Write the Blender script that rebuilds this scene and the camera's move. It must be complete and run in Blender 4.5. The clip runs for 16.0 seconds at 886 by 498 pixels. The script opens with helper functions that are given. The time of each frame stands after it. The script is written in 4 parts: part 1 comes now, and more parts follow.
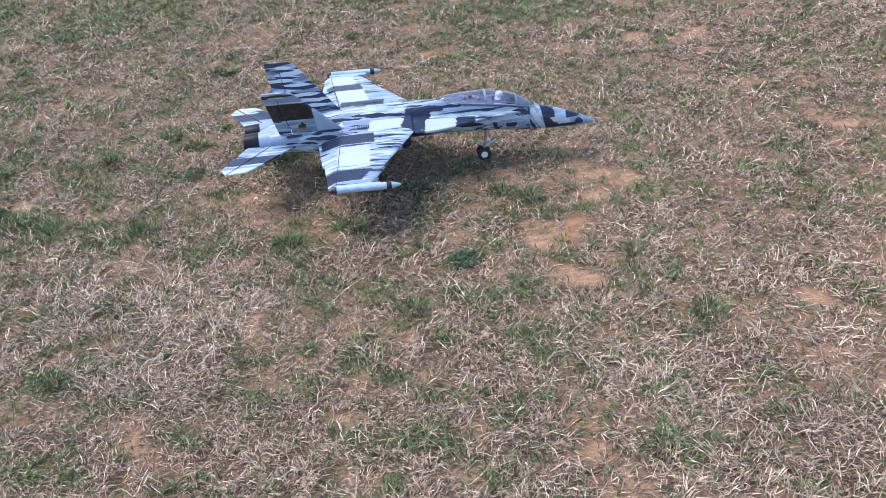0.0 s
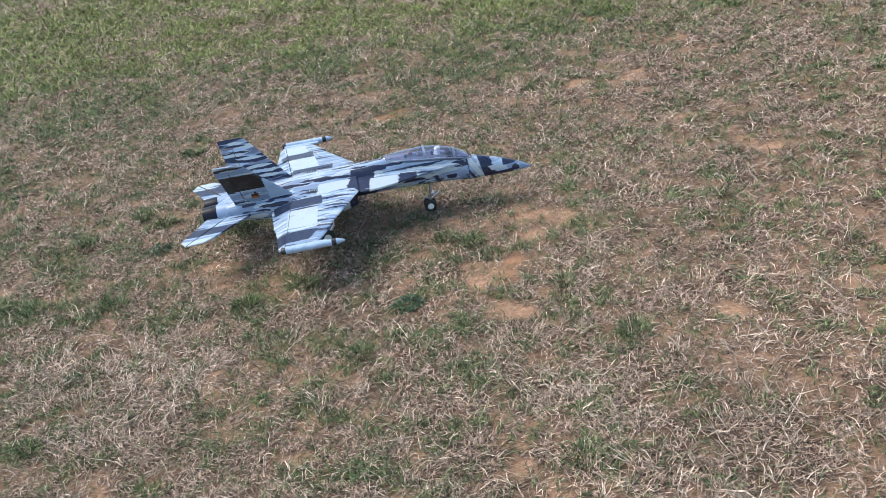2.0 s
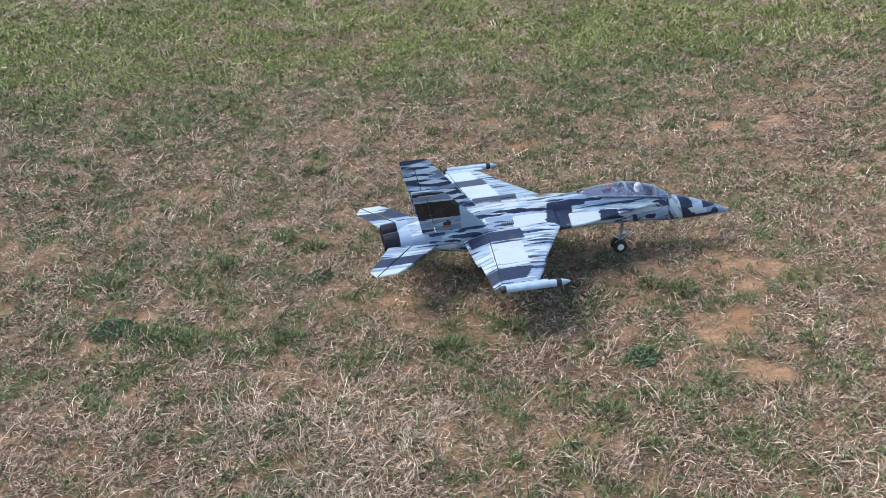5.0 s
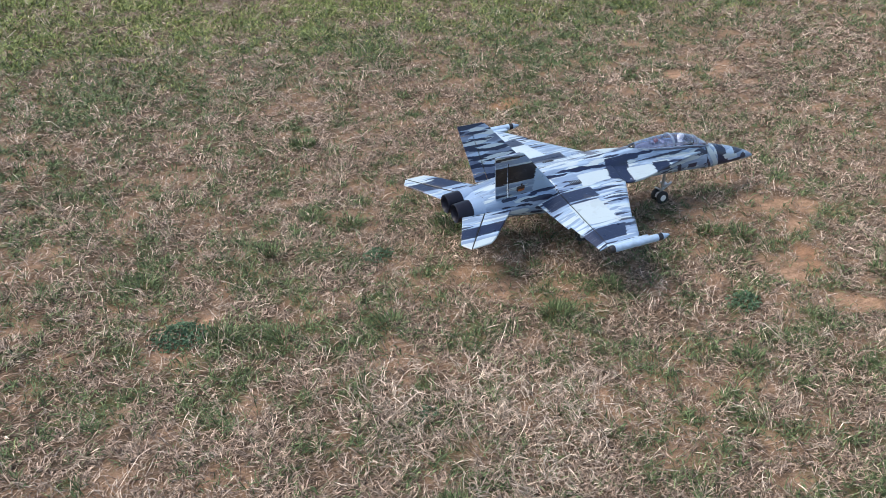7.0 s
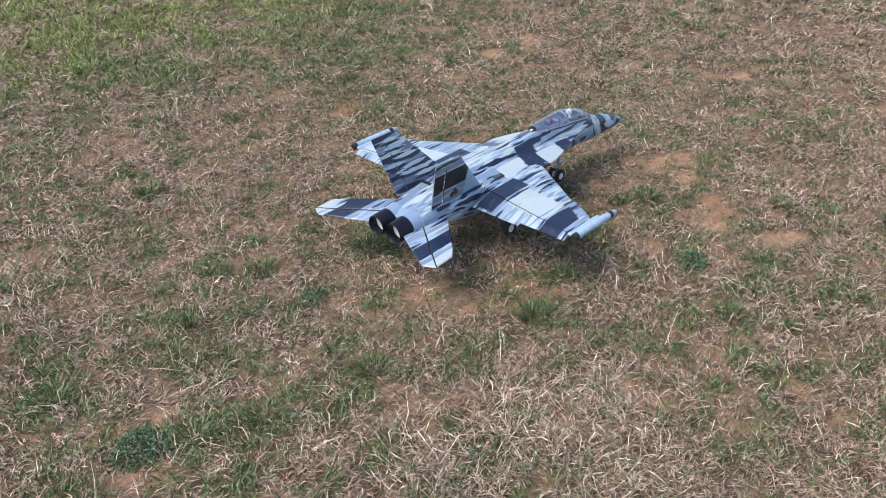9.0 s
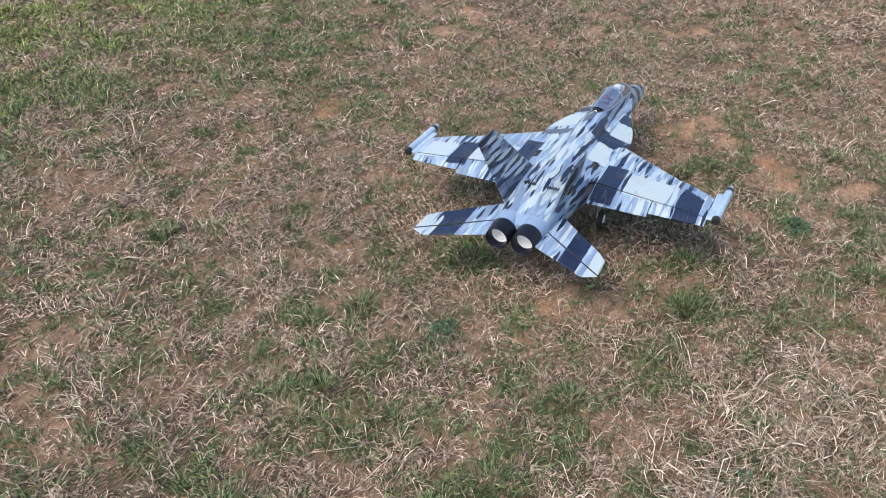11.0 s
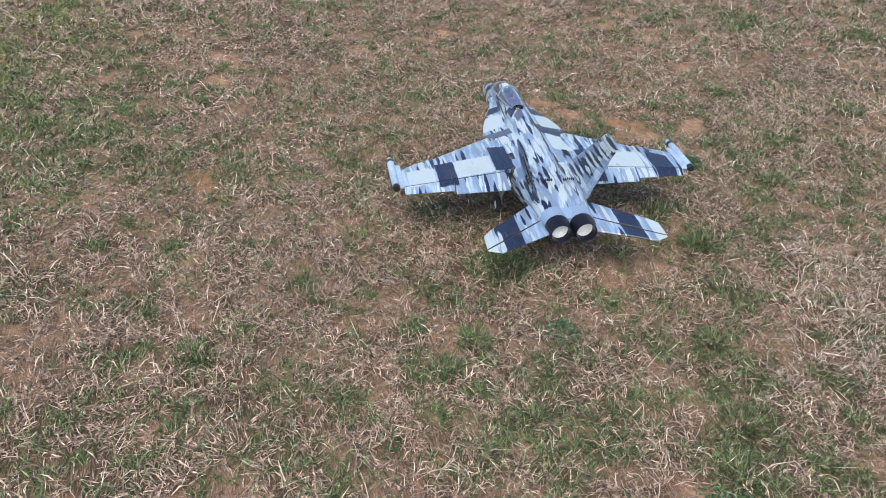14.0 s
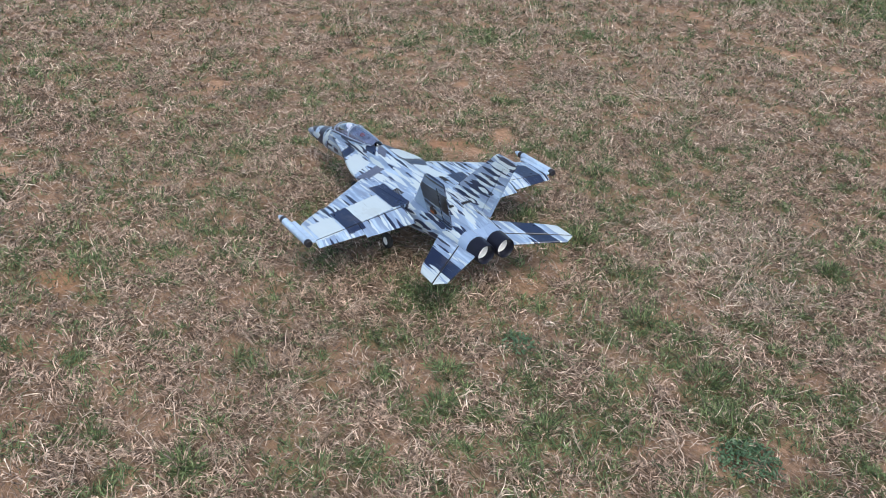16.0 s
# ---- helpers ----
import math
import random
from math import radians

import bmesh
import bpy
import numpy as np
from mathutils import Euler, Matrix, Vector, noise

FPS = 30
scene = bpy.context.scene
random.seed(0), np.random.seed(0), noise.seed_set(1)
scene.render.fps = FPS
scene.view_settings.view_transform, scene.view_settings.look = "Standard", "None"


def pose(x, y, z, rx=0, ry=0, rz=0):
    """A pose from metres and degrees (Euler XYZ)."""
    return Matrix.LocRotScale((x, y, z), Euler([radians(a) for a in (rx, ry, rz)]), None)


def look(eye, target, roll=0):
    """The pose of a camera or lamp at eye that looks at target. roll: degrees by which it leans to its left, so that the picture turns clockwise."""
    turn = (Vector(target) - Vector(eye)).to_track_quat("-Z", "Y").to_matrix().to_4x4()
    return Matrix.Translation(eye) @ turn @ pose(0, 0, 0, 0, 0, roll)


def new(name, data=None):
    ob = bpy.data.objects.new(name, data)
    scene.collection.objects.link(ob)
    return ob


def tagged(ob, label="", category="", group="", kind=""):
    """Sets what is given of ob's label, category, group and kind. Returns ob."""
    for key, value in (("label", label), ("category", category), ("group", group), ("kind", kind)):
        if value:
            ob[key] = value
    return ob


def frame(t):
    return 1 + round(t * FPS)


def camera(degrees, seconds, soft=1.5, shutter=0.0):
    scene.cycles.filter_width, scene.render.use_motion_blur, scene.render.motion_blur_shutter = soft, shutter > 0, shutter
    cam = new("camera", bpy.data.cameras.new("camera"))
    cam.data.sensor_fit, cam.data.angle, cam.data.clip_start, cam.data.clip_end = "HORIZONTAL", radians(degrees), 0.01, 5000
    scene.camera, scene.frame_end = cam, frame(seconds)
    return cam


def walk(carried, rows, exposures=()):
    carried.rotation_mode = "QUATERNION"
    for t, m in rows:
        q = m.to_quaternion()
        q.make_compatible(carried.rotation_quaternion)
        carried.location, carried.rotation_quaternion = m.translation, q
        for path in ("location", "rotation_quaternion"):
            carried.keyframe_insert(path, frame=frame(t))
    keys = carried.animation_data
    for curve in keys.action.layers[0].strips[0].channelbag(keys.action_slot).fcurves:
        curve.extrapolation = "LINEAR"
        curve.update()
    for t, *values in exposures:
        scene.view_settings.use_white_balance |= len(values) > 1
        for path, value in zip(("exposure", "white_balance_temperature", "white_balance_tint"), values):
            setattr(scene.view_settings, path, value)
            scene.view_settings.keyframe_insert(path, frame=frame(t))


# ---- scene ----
cam = camera(53.0, 16.0, soft=0.6)
PATH = [
    (0, (-0.036, 0.153, 1.59), (0.205, 1.802, 0.484), -3.0),
    (0.5, (0.024, 0.043, 1.616), (0.317, 1.709, 0.549), -3.5),
    (1, (0.146, -0.077, 1.637), (0.443, 1.605, 0.596), -4.2),
    (1.5, (0.188, -0.107, 1.634), (0.447, 1.606, 0.634), -6.7),
    (2, (0.179, -0.085, 1.631), (0.404, 1.64, 0.645), -8.6),
    (2.5, (0.054, -0.053, 1.636), (0.283, 1.682, 0.669), -8.8),
    (3, (-0.168, -0.05, 1.664), (0.128, 1.697, 0.736), -7.2),
    (3.5, (-0.301, -0.032, 1.66), (0.053, 1.718, 0.759), -5.7),
    (4, (-0.337, 0.106, 1.637), (0.036, 1.847, 0.726), -4.5),
    (4.5, (-0.424, 0.287, 1.609), (-0.074, 2.025, 0.682), -4.1),
    (5, (-0.676, 0.402, 1.582), (-0.305, 2.13, 0.646), -2.9),
    (5.2, (-0.791, 0.447, 1.578), (-0.385, 2.165, 0.637), -2.4),
    (7.3, (-1.572, 0.932, 1.564), (-0.694, 2.406, 0.536), -0.6),
    (7.5, (-1.588, 1.0, 1.548), (-0.65, 2.438, 0.522), -0.9),
    (8, (-1.639, 1.165, 1.537), (-0.607, 2.529, 0.502), -2.3),
    (8.5, (-1.781, 1.293, 1.533), (-0.629, 2.554, 0.492), -2.1),
    (9, (-1.948, 1.476, 1.526), (-0.662, 2.599, 0.483), -1.5),
    (9.5, (-2.029, 1.772, 1.509), (-0.701, 2.817, 0.439), -1.5),
    (9.7, (-2.073, 1.883, 1.538), (-0.738, 2.907, 0.456), -1.4),
    (11.8, (-2.356, 2.861, 1.465), (-0.712, 3.215, 0.382), -0.8),
    (12, (-2.417, 2.962, 1.472), (-0.751, 3.228, 0.398), -0.8),
    (12.5, (-2.466, 3.142, 1.46), (-0.775, 3.21, 0.395), 0.2),
    (13, (-2.373, 3.426, 1.455), (-0.684, 3.366, 0.386), 0.4),
    (13.5, (-2.367, 3.743, 1.464), (-0.685, 3.576, 0.395), 1.0),
    (14, (-2.375, 3.999, 1.505), (-0.723, 3.634, 0.439), 0.6),
    (14.5, (-2.212, 4.257, 1.505), (-0.614, 3.738, 0.42), 0.1),
    (15, (-2.18, 4.386, 1.521), (-0.641, 3.731, 0.426), 0.0),
    (15.5, (-2.186, 4.604, 1.594), (-0.727, 3.743, 0.531), -0.3),
    (16, (-2.08, 4.711, 1.554), (-0.706, 3.665, 0.545), 1.2),
]
walk(cam, [(t, look(eye, target, roll)) for t, eye, target, roll in PATH],
     [(0.0, 1.08, 6130, 11), (1.5, 0.96, 6450, 7), (4.0, 0.88, 6550, 5), (9.5, 0.77, 6600, 8), (12.5, 0.72, 6550, 8), (16.0, 0.64, 6450, 7)])


# ---- world and sun: thin bright overcast, sun high ----
world = bpy.data.worlds.new("overcast_sky")
scene.world = world
world.use_nodes = True
wn = world.node_tree
sky = wn.nodes.new("ShaderNodeTexSky")
sky.sky_type, sky.sun_disc = "NISHITA", False
sky.sun_elevation, sky.sun_rotation = radians(55), radians(-67)
sky.dust_density, sky.air_density = 2.5, 1.0
wn.nodes["Background"].inputs[1].default_value = 0.15
wn.links.new(sky.outputs[0], wn.nodes["Background"].inputs[0])
sun = new("sun", bpy.data.lights.new("sun", "SUN"))
sun.data.energy, sun.data.angle, sun.data.color = 1.45, radians(36), (1.0, 0.95, 0.87)
sun.matrix_world = look((-0.64, 0.27, 1.0), (0, 0, 0))


# ---- materials ----
def material(name, rough=0.6, metal=0.0, colour=None):
    m = bpy.data.materials.new(name)
    m.use_nodes = True
    b = m.node_tree.nodes["Principled BSDF"]
    b.inputs["Roughness"].default_value, b.inputs["Metallic"].default_value = rough, metal
    if colour:
        b.inputs["Base Color"].default_value = (*colour, 1)
    return m, m.node_tree, b


def node(nt, kind, **values):
    n = nt.nodes.new("ShaderNode" + kind)
    for key, value in values.items():
        if key in n.inputs:
            n.inputs[key].default_value = value
    return n


def calc(nt, op, a, b=None, clamp=False):
    n = nt.nodes.new("ShaderNodeMath")
    n.operation, n.use_clamp = op, clamp
    for i, v in enumerate((a, b)):
        if v is None:
            continue
        if isinstance(v, (int, float)):
            n.inputs[i].default_value = v
        else:
            nt.links.new(v, n.inputs[i])
    return n.outputs[0]


def blend(nt, fac, a, b):
    n = nt.nodes.new("ShaderNodeMix")
    n.data_type = "RGBA"
    for i, v in ((0, fac), (6, a), (7, b)):
        if isinstance(v, (int, float)):
            n.inputs[i].default_value = v
        elif isinstance(v, tuple):
            n.inputs[i].default_value = (*v, 1)
        else:
            nt.links.new(v, n.inputs[i])
    return n.outputs[2]


def texture_noise(nt, vec, scale, detail=3.0, rough=0.55):
    n = node(nt, "TexNoise", Scale=scale, Detail=detail, Roughness=rough)
    nt.links.new(vec, n.inputs["Vector"])
    return n


def bumped(nt, b, height, strength, distance):
    n = node(nt, "Bump", Strength=strength, Distance=distance)
    nt.links.new(height, n.inputs["Height"])
    nt.links.new(n.outputs[0], b.inputs["Normal"])


NAVY, WHITE, GREY, PALE = (0.011, 0.019, 0.052), (0.425, 0.505, 0.55), (0.200, 0.280, 0.415), (0.345, 0.465, 0.62)
SLATE, BLACK = (0.085, 0.10, 0.15), (0.012, 0.012, 0.014)


def camouflage(name, stretch, navy, white, patches=(), seed=0.0, base=GREY, tilt=0.0, size=1.0, rag=0.020):
    """Hand-brushed winter camouflage: tapered brush dabs along the first axis, then solid painted panels with brushed edges.
    stretch: dabs per metre along x, y, z. navy, white: the share of dabs of each colour.
    patches: (x0, x1, y0, y1, skew, colour) or with z0, z1 in place of y0, y1 when 'z' ends the row."""
    m, nt, b = material(name, 0.42)
    co = nt.nodes.new("ShaderNodeTexCoord").outputs["Object"]

    def vector(op, a, v):
        n = node(nt, "VectorMath")
        n.operation = op
        nt.links.new(a, n.inputs[0])
        if isinstance(v, tuple):
            n.inputs[1].default_value = v
        else:
            nt.links.new(v, n.inputs[1])
        return n.outputs[0]

    def mapped(vec, place, turn, scale):
        n = node(nt, "Mapping")
        n.inputs["Location"].default_value, n.inputs["Rotation"].default_value, n.inputs["Scale"].default_value = place, turn, scale
        nt.links.new(vec, n.inputs[0])
        return n.outputs[0]

    wob = texture_noise(nt, co, 26.0, 3.0)
    shake = vector("MULTIPLY", vector("SUBTRACT", wob.outputs["Color"], (0.5, 0.5, 0.5)), (0.020, 0.011, 0.011))
    shaken = vector("ADD", co, shake)
    laid = mapped(shaken, (seed, seed * 1.7, seed * 0.6), (0, tilt, 0), stretch)
    bristles = texture_noise(nt, mapped(co, (seed, 0, 0), (0, tilt, 0), (stretch[0] * 2.2, stretch[1] * 8, stretch[2] * 8)), 1.0, 2.0)
    tone = texture_noise(nt, laid, 0.9, 2.0)
    ramp = node(nt, "ValToRGB")
    e = ramp.color_ramp.elements
    e[0].position, e[0].color = 0.36, (base[0] * 0.86, base[1] * 0.86, base[2] * 0.87, 1)
    e[1].position, e[1].color = 0.68, (*PALE, 1)
    e2 = ramp.color_ramp.elements.new(0.5)
    e2.color = (*base, 1)
    nt.links.new(tone.outputs["Fac"], ramp.inputs[0])
    colour = ramp.outputs[0]
    for shift, share in ((0.0, 1.0), (3.37, 0.8), (7.71, 0.55)):
        dab = nt.nodes.new("ShaderNodeTexVoronoi")
        dab.distance = "MINKOWSKI"
        dab.inputs["Scale"].default_value, dab.inputs["Exponent"].default_value, dab.inputs["Randomness"].default_value = 1.0, 1.45, 0.95
        nt.links.new(mapped(laid, (shift, shift * 1.37, shift * 0.71), (0, 0, 0), (1, 1, 1)), dab.inputs["Vector"])
        pick = nt.nodes.new("ShaderNodeSeparateColor")
        nt.links.new(dab.outputs["Color"], pick.inputs[0])
        reach = calc(nt, "MULTIPLY", calc(nt, "ADD", calc(nt, "MULTIPLY", pick.outputs[1], 0.30), 0.30), size)
        inside = calc(nt, "MULTIPLY", calc(nt, "SUBTRACT", calc(nt, "ADD", reach, calc(nt, "MULTIPLY", calc(nt, "SUBTRACT", bristles.outputs["Fac"], 0.5), 0.16)), dab.outputs["Distance"]), 26.0, True)
        colour = blend(nt, calc(nt, "MULTIPLY", inside, calc(nt, "GREATER_THAN", pick.outputs[0], 1.0 - white * share)), colour, WHITE)
        colour = blend(nt, calc(nt, "MULTIPLY", inside, calc(nt, "LESS_THAN", pick.outputs[0], navy * share)), colour, NAVY)
    edge = texture_noise(nt, co, 90.0, 2.0)
    edge2 = texture_noise(nt, co, 22.0, 2.0)
    sx = nt.nodes.new("ShaderNodeSeparateXYZ")
    nt.links.new(vector("ADD", co, vector("MULTIPLY", shake, (0.35, 0.55, 0.55))), sx.inputs[0])
    ragged = calc(nt, "MULTIPLY", calc(nt, "SUBTRACT", bristles.outputs["Fac"], 0.5), rag)
    scratch = calc(nt, "SUBTRACT", 1.0, calc(nt, "MULTIPLY", calc(nt, "MULTIPLY", calc(nt, "SUBTRACT", bristles.outputs["Fac"], 0.60), 9.0, True), calc(nt, "GREATER_THAN", edge2.outputs["Fac"], 0.50)))
    for x0, x1, y0, y1, skew, tint, *axis in patches:
        second = sx.outputs[2] if axis else sx.outputs[1]
        y = calc(nt, "SUBTRACT", second, (y0 + y1) / 2)
        x = calc(nt, "ADD", calc(nt, "SUBTRACT", calc(nt, "SUBTRACT", sx.outputs[0], (x0 + x1) / 2), calc(nt, "MULTIPLY", y, skew)), ragged)
        ins = calc(nt, "MULTIPLY", calc(nt, "LESS_THAN", calc(nt, "ABSOLUTE", x), abs(x1 - x0) / 2),
                   calc(nt, "LESS_THAN", calc(nt, "ABSOLUTE", y), abs(y1 - y0) / 2))
        if abs(y1 - y0) < 0.013:  # a single brush stroke tapers to both ends
            along = calc(nt, "MULTIPLY", x, 2.0 / abs(x1 - x0))
            ins = calc(nt, "LESS_THAN", calc(nt, "ABSOLUTE", y), calc(nt, "MULTIPLY", calc(nt, "SUBTRACT", 1.0, calc(nt, "MULTIPLY", along, along)), abs(y1 - y0) / 2))
        thin = calc(nt, "MULTIPLY", ins, calc(nt, "ADD", calc(nt, "MULTIPLY", scratch, 0.35), 0.65, True))
        colour = blend(nt, thin, colour, tint)
    b.inputs["Specular IOR Level"].default_value = 0.5
    dirt = texture_noise(nt, co, 7.0, 5.0, 0.65)
    worn = calc(nt, "MULTIPLY", calc(nt, "GREATER_THAN", dirt.outputs["Fac"], 0.60), 0.10)
    colour = blend(nt, worn, colour, (0.20, 0.17, 0.14))
    nt.links.new(colour, b.inputs["Base Color"])
    nt.links.new(calc(nt, "ADD", calc(nt, "MULTIPLY", edge2.outputs["Fac"], 0.25), 0.20), b.inputs["Roughness"])
    bumped(nt, b, calc(nt, "ADD", edge.outputs["Fac"], bristles.outputs["Fac"]), 0.25, 0.0010)
    return m


def worn_plain(name, colour, rough, metal=0.0, vary=0.25, scale=60.0, bump=0.2, depth=0.0006):
    m, nt, b = material(name, rough, metal)
    co = nt.nodes.new("ShaderNodeTexCoord").outputs["Object"]
    n1 = texture_noise(nt, co, scale, 4.0)
    n2 = texture_noise(nt, co, scale * 0.15, 2.0)
    f = calc(nt, "MULTIPLY", n1.outputs["Fac"], n2.outputs["Fac"])
    lo, hi = tuple(c * (1 - vary) for c in colour), tuple(min(1, c * (1 + vary * 2.2)) for c in colour)
    nt.links.new(blend(nt, calc(nt, "MULTIPLY", f, 2.0, True), lo, hi), b.inputs["Base Color"])
    bumped(nt, b, n1.outputs["Fac"], bump, depth)
    return m


def grass_material(name, stops, rough=0.6, through_light=0.25):
    m, nt, b = material(name, rough)
    info = nt.nodes.new("ShaderNodeNewGeometry")
    ramp = node(nt, "ValToRGB")
    els = ramp.color_ramp.elements
    for i, (p, c) in enumerate(stops):
        e = els[i] if i < 2 else els.new(p)
        e.position, e.color = p, (*c, 1)
    nt.links.new(info.outputs["Random Per Island"], ramp.inputs[0])
    n = texture_noise(nt, info.outputs["Position"], 2.2, 3.0)
    n2 = texture_noise(nt, info.outputs["Position"], 78.0, 2.0, 0.55)
    f = calc(nt, "MULTIPLY", calc(nt, "ADD", calc(nt, "MULTIPLY", n.outputs["Fac"], 0.7), 0.62), calc(nt, "ADD", calc(nt, "MULTIPLY", n2.outputs["Fac"], 3.5), -0.74))
    mix = nt.nodes.new("ShaderNodeMix")
    mix.data_type, mix.blend_type = "RGBA", "MULTIPLY"
    mix.inputs[0].default_value = 1.0
    nt.links.new(ramp.outputs[0], mix.inputs[6])
    nt.links.new(f, mix.inputs[7])
    nt.links.new(mix.outputs[2], b.inputs["Base Color"])
    b.inputs["Specular IOR Level"].default_value = 0.25
    return m


SKIN_WING = camouflage("brushed_wing_paint", (7.5, 66, 2), 0.34, 0.50, [
    (-0.072, 0.040, -0.325, -0.207, 0.06, WHITE), (-0.125, 0.062, -0.192, -0.128, -0.02, NAVY), (-0.19, 0.022, -0.432, -0.366, 0.55, NAVY),
    (-0.058, 0.052, 0.160, 0.284, -0.14, WHITE), (-0.096, 0.040, 0.284, 0.345, -0.12, NAVY), (-0.082, 0.012, 0.355, 0.440, -0.12, WHITE),
    (-0.050, 0.115, 0.100, 0.156, 0.1, NAVY)], 1.3)
SKIN_BODY = camouflage("brushed_fuselage_paint", (8.0, 70, 55), 0.39, 0.54, [
    (0.165, 0.258, -0.165, -0.026, 0.28, NAVY), (0.245, 0.355, -0.168, -0.066, 0.12, WHITE), (0.362, 0.430, -0.120, -0.060, 0.2, NAVY),
    (0.042, 0.158, -0.175, -0.057, 0.2, WHITE), (0.262, 0.372, 0.055, 0.150, -0.35, WHITE), (0.180, 0.236, 0.050, 0.150, -0.15, SLATE),
    (0.400, 0.452, 0.045, 0.110, -0.3, NAVY), (0.295, 0.365, 0.008, 0.036, -1.2, NAVY), (0.245, 0.300, -0.006, 0.024, -1.2, SLATE), (-0.050, 0.115, 0.100, 0.16, 0.1, NAVY),
    (0.30, 0.57, 0.214, 0.221, -6.0, NAVY, "z"), (0.552, 0.590, 0.140, 0.158, 0.0, NAVY, "z"), (0.508, 0.524, 0.12, 0.165, -0.5, NAVY, "z"), (0.44, 0.47, 0.10, 0.138, 0.8, NAVY, "z"),
    (-0.36, -0.305, -0.08, 0.08, 0.0, (0.23, 0.32, 0.47))], 4.1, size=1.08)
SKIN_NOSE = camouflage("banded_nose_paint", (20, 40, 40), 0.10, 0.30, [
    (0.648, 0.660, 0.05, 0.22, -0.6, NAVY, "z"), (0.664, 0.688, 0.08, 0.22, -0.6, WHITE, "z"), (0.696, 0.744, 0.06, 0.22, -0.25, NAVY, "z"), (0.744, 0.792, 0.120, 0.168, -0.4, PALE, "z"),
    (0.726, 0.760, 0.138, 0.158, -0.8, WHITE, "z"), (0.766, 0.794, 0.136, 0.150, -0.6, WHITE, "z"), (0.776, 0.790, 0.150, 0.20, -0.7, GREY, "z"), (0.780, 0.846, 0.147, 0.20, 0.0, NAVY, "z"),
    (0.690, 0.806, 0.04, 0.128, 0.5, NAVY, "z"), (0.848, 0.93, 0.05, 0.2, 0.0, GREY, "z")], 2.2, rag=0.010)
FIN_STROKES = []
for k, z in enumerate(np.linspace(0.226, 0.352, 8)):
    front = -0.038 - (z - 0.205) * 0.90
    FIN_STROKES += [(front - 0.105 - 0.025 * (k % 3), front - 0.002 - 0.02 * (k % 2), z - 0.0058, z + 0.0058, 0.0, NAVY, "z"), (front - 0.140 + 0.02 * (k % 2), front - 0.045 - 0.02 * (k % 3), z + 0.0035, z + 0.0155, 0.0, WHITE, "z")]
SKIN_FIN = camouflage("brushed_fin_paint", (7.0, 2, 50), 0.30, 0.25, FIN_STROKES + [(-0.40, -0.262, 0.18, 0.275, -0.2, (0.20, 0.275, 0.40), "z"), (-0.285, -0.205, 0.352, 0.370, -0.5, WHITE, "z"), (-0.32, -0.2, 0.380, 0.392, 0.0, NAVY, "z")], 13.9, base=(0.18, 0.245, 0.365), tilt=-0.25, size=1.1)
LEFT_STROKES = []
for z, back, fore, tint in ((0.376, 0.085, 0.015, WHITE), (0.352, 0.110, 0.020, PALE), (0.334, 0.150, 0.050, WHITE), (0.316, 0.110, 0.004, WHITE), (0.297, 0.170, 0.080, PALE), (0.281, 0.120, 0.006, WHITE), (0.262, 0.150, 0.040, PALE), (0.243, 0.110, 0.010, WHITE)):
    front = -0.038 - (z - 0.205) * 0.90
    LEFT_STROKES += [(front - back, front - fore, z - 0.0062, z + 0.0062, 0.0, tint, "z"), (front - back - 0.01, front - fore + 0.01, z - 0.0145, z - 0.0055, 0.0, NAVY, "z")]
SKIN_FIN_LEFT = camouflage("slate_fin_paint", (7.0, 2, 50), 0.42, 0.14, LEFT_STROKES + [(-0.36, -0.18, 0.386, 0.398, 0.0, NAVY, "z")], 17.3, base=(0.115, 0.150, 0.235), tilt=-0.25, size=1.1)
SKIN_FIN_OUT = camouflage("dark_panel_fin_paint", (7.5, 2, 55), 0.32, 0.34, [
    (-0.35, 0.0, 0.272, 0.345, 0.0, (0.020, 0.018, 0.020), "z"), (-0.35, -0.12, 0.352, 0.372, 0.0, GREY, "z"), (-0.33, -0.19, 0.376, 0.386, 0.0, BLACK, "z"),
    (-0.138, -0.03, 0.2, 0.316, -0.12, PALE, "z")], 3.4, tilt=-0.2)
SKIN_STAB = camouflage("brushed_tailplane_paint", (7.0, 58, 2), 0.34, 0.46, [
    (-0.46, -0.24, -0.208, -0.150, 0.55, NAVY), (-0.46, -0.24, 0.152, 0.212, -0.55, NAVY),
    (-0.55, -0.30, -0.30, -0.232, 0.4, WHITE), (-0.55, -0.30, 0.236, 0.30, -0.4, WHITE)], 6.2)
SKIN_POD = worn_plain("pale_blue_pod_paint", (0.30, 0.40, 0.53), 0.4, vary=0.25)
MAT_BLACK = worn_plain("black_nozzle_paint", (0.014, 0.014, 0.018), 0.38, vary=0.4)
MAT_NOZZLE = worn_plain("nozzle_black", (0.009, 0.010, 0.018), 0.35, vary=0.2)
MAT_NOZZLE.node_tree.nodes["Principled BSDF"].inputs["Specular IOR Level"].default_value = 0.22
MAT_LINER = worn_plain("white_duct_liner", (0.88, 0.88, 0.87), 0.5, vary=0.08)
MAT_FRAME = worn_plain("blue_grey_frame_paint", (0.175, 0.225, 0.315), 0.4, vary=0.3)
MAT_TYRE = worn_plain("black_rubber", (0.016, 0.016, 0.017), 0.75, vary=0.5)
MAT_HUB = worn_plain("white_plastic_hub", (0.72, 0.72, 0.70), 0.4, vary=0.12)
MAT_STEEL = worn_plain("brushed_steel", (0.45, 0.46, 0.48), 0.35, 0.9, vary=0.15)
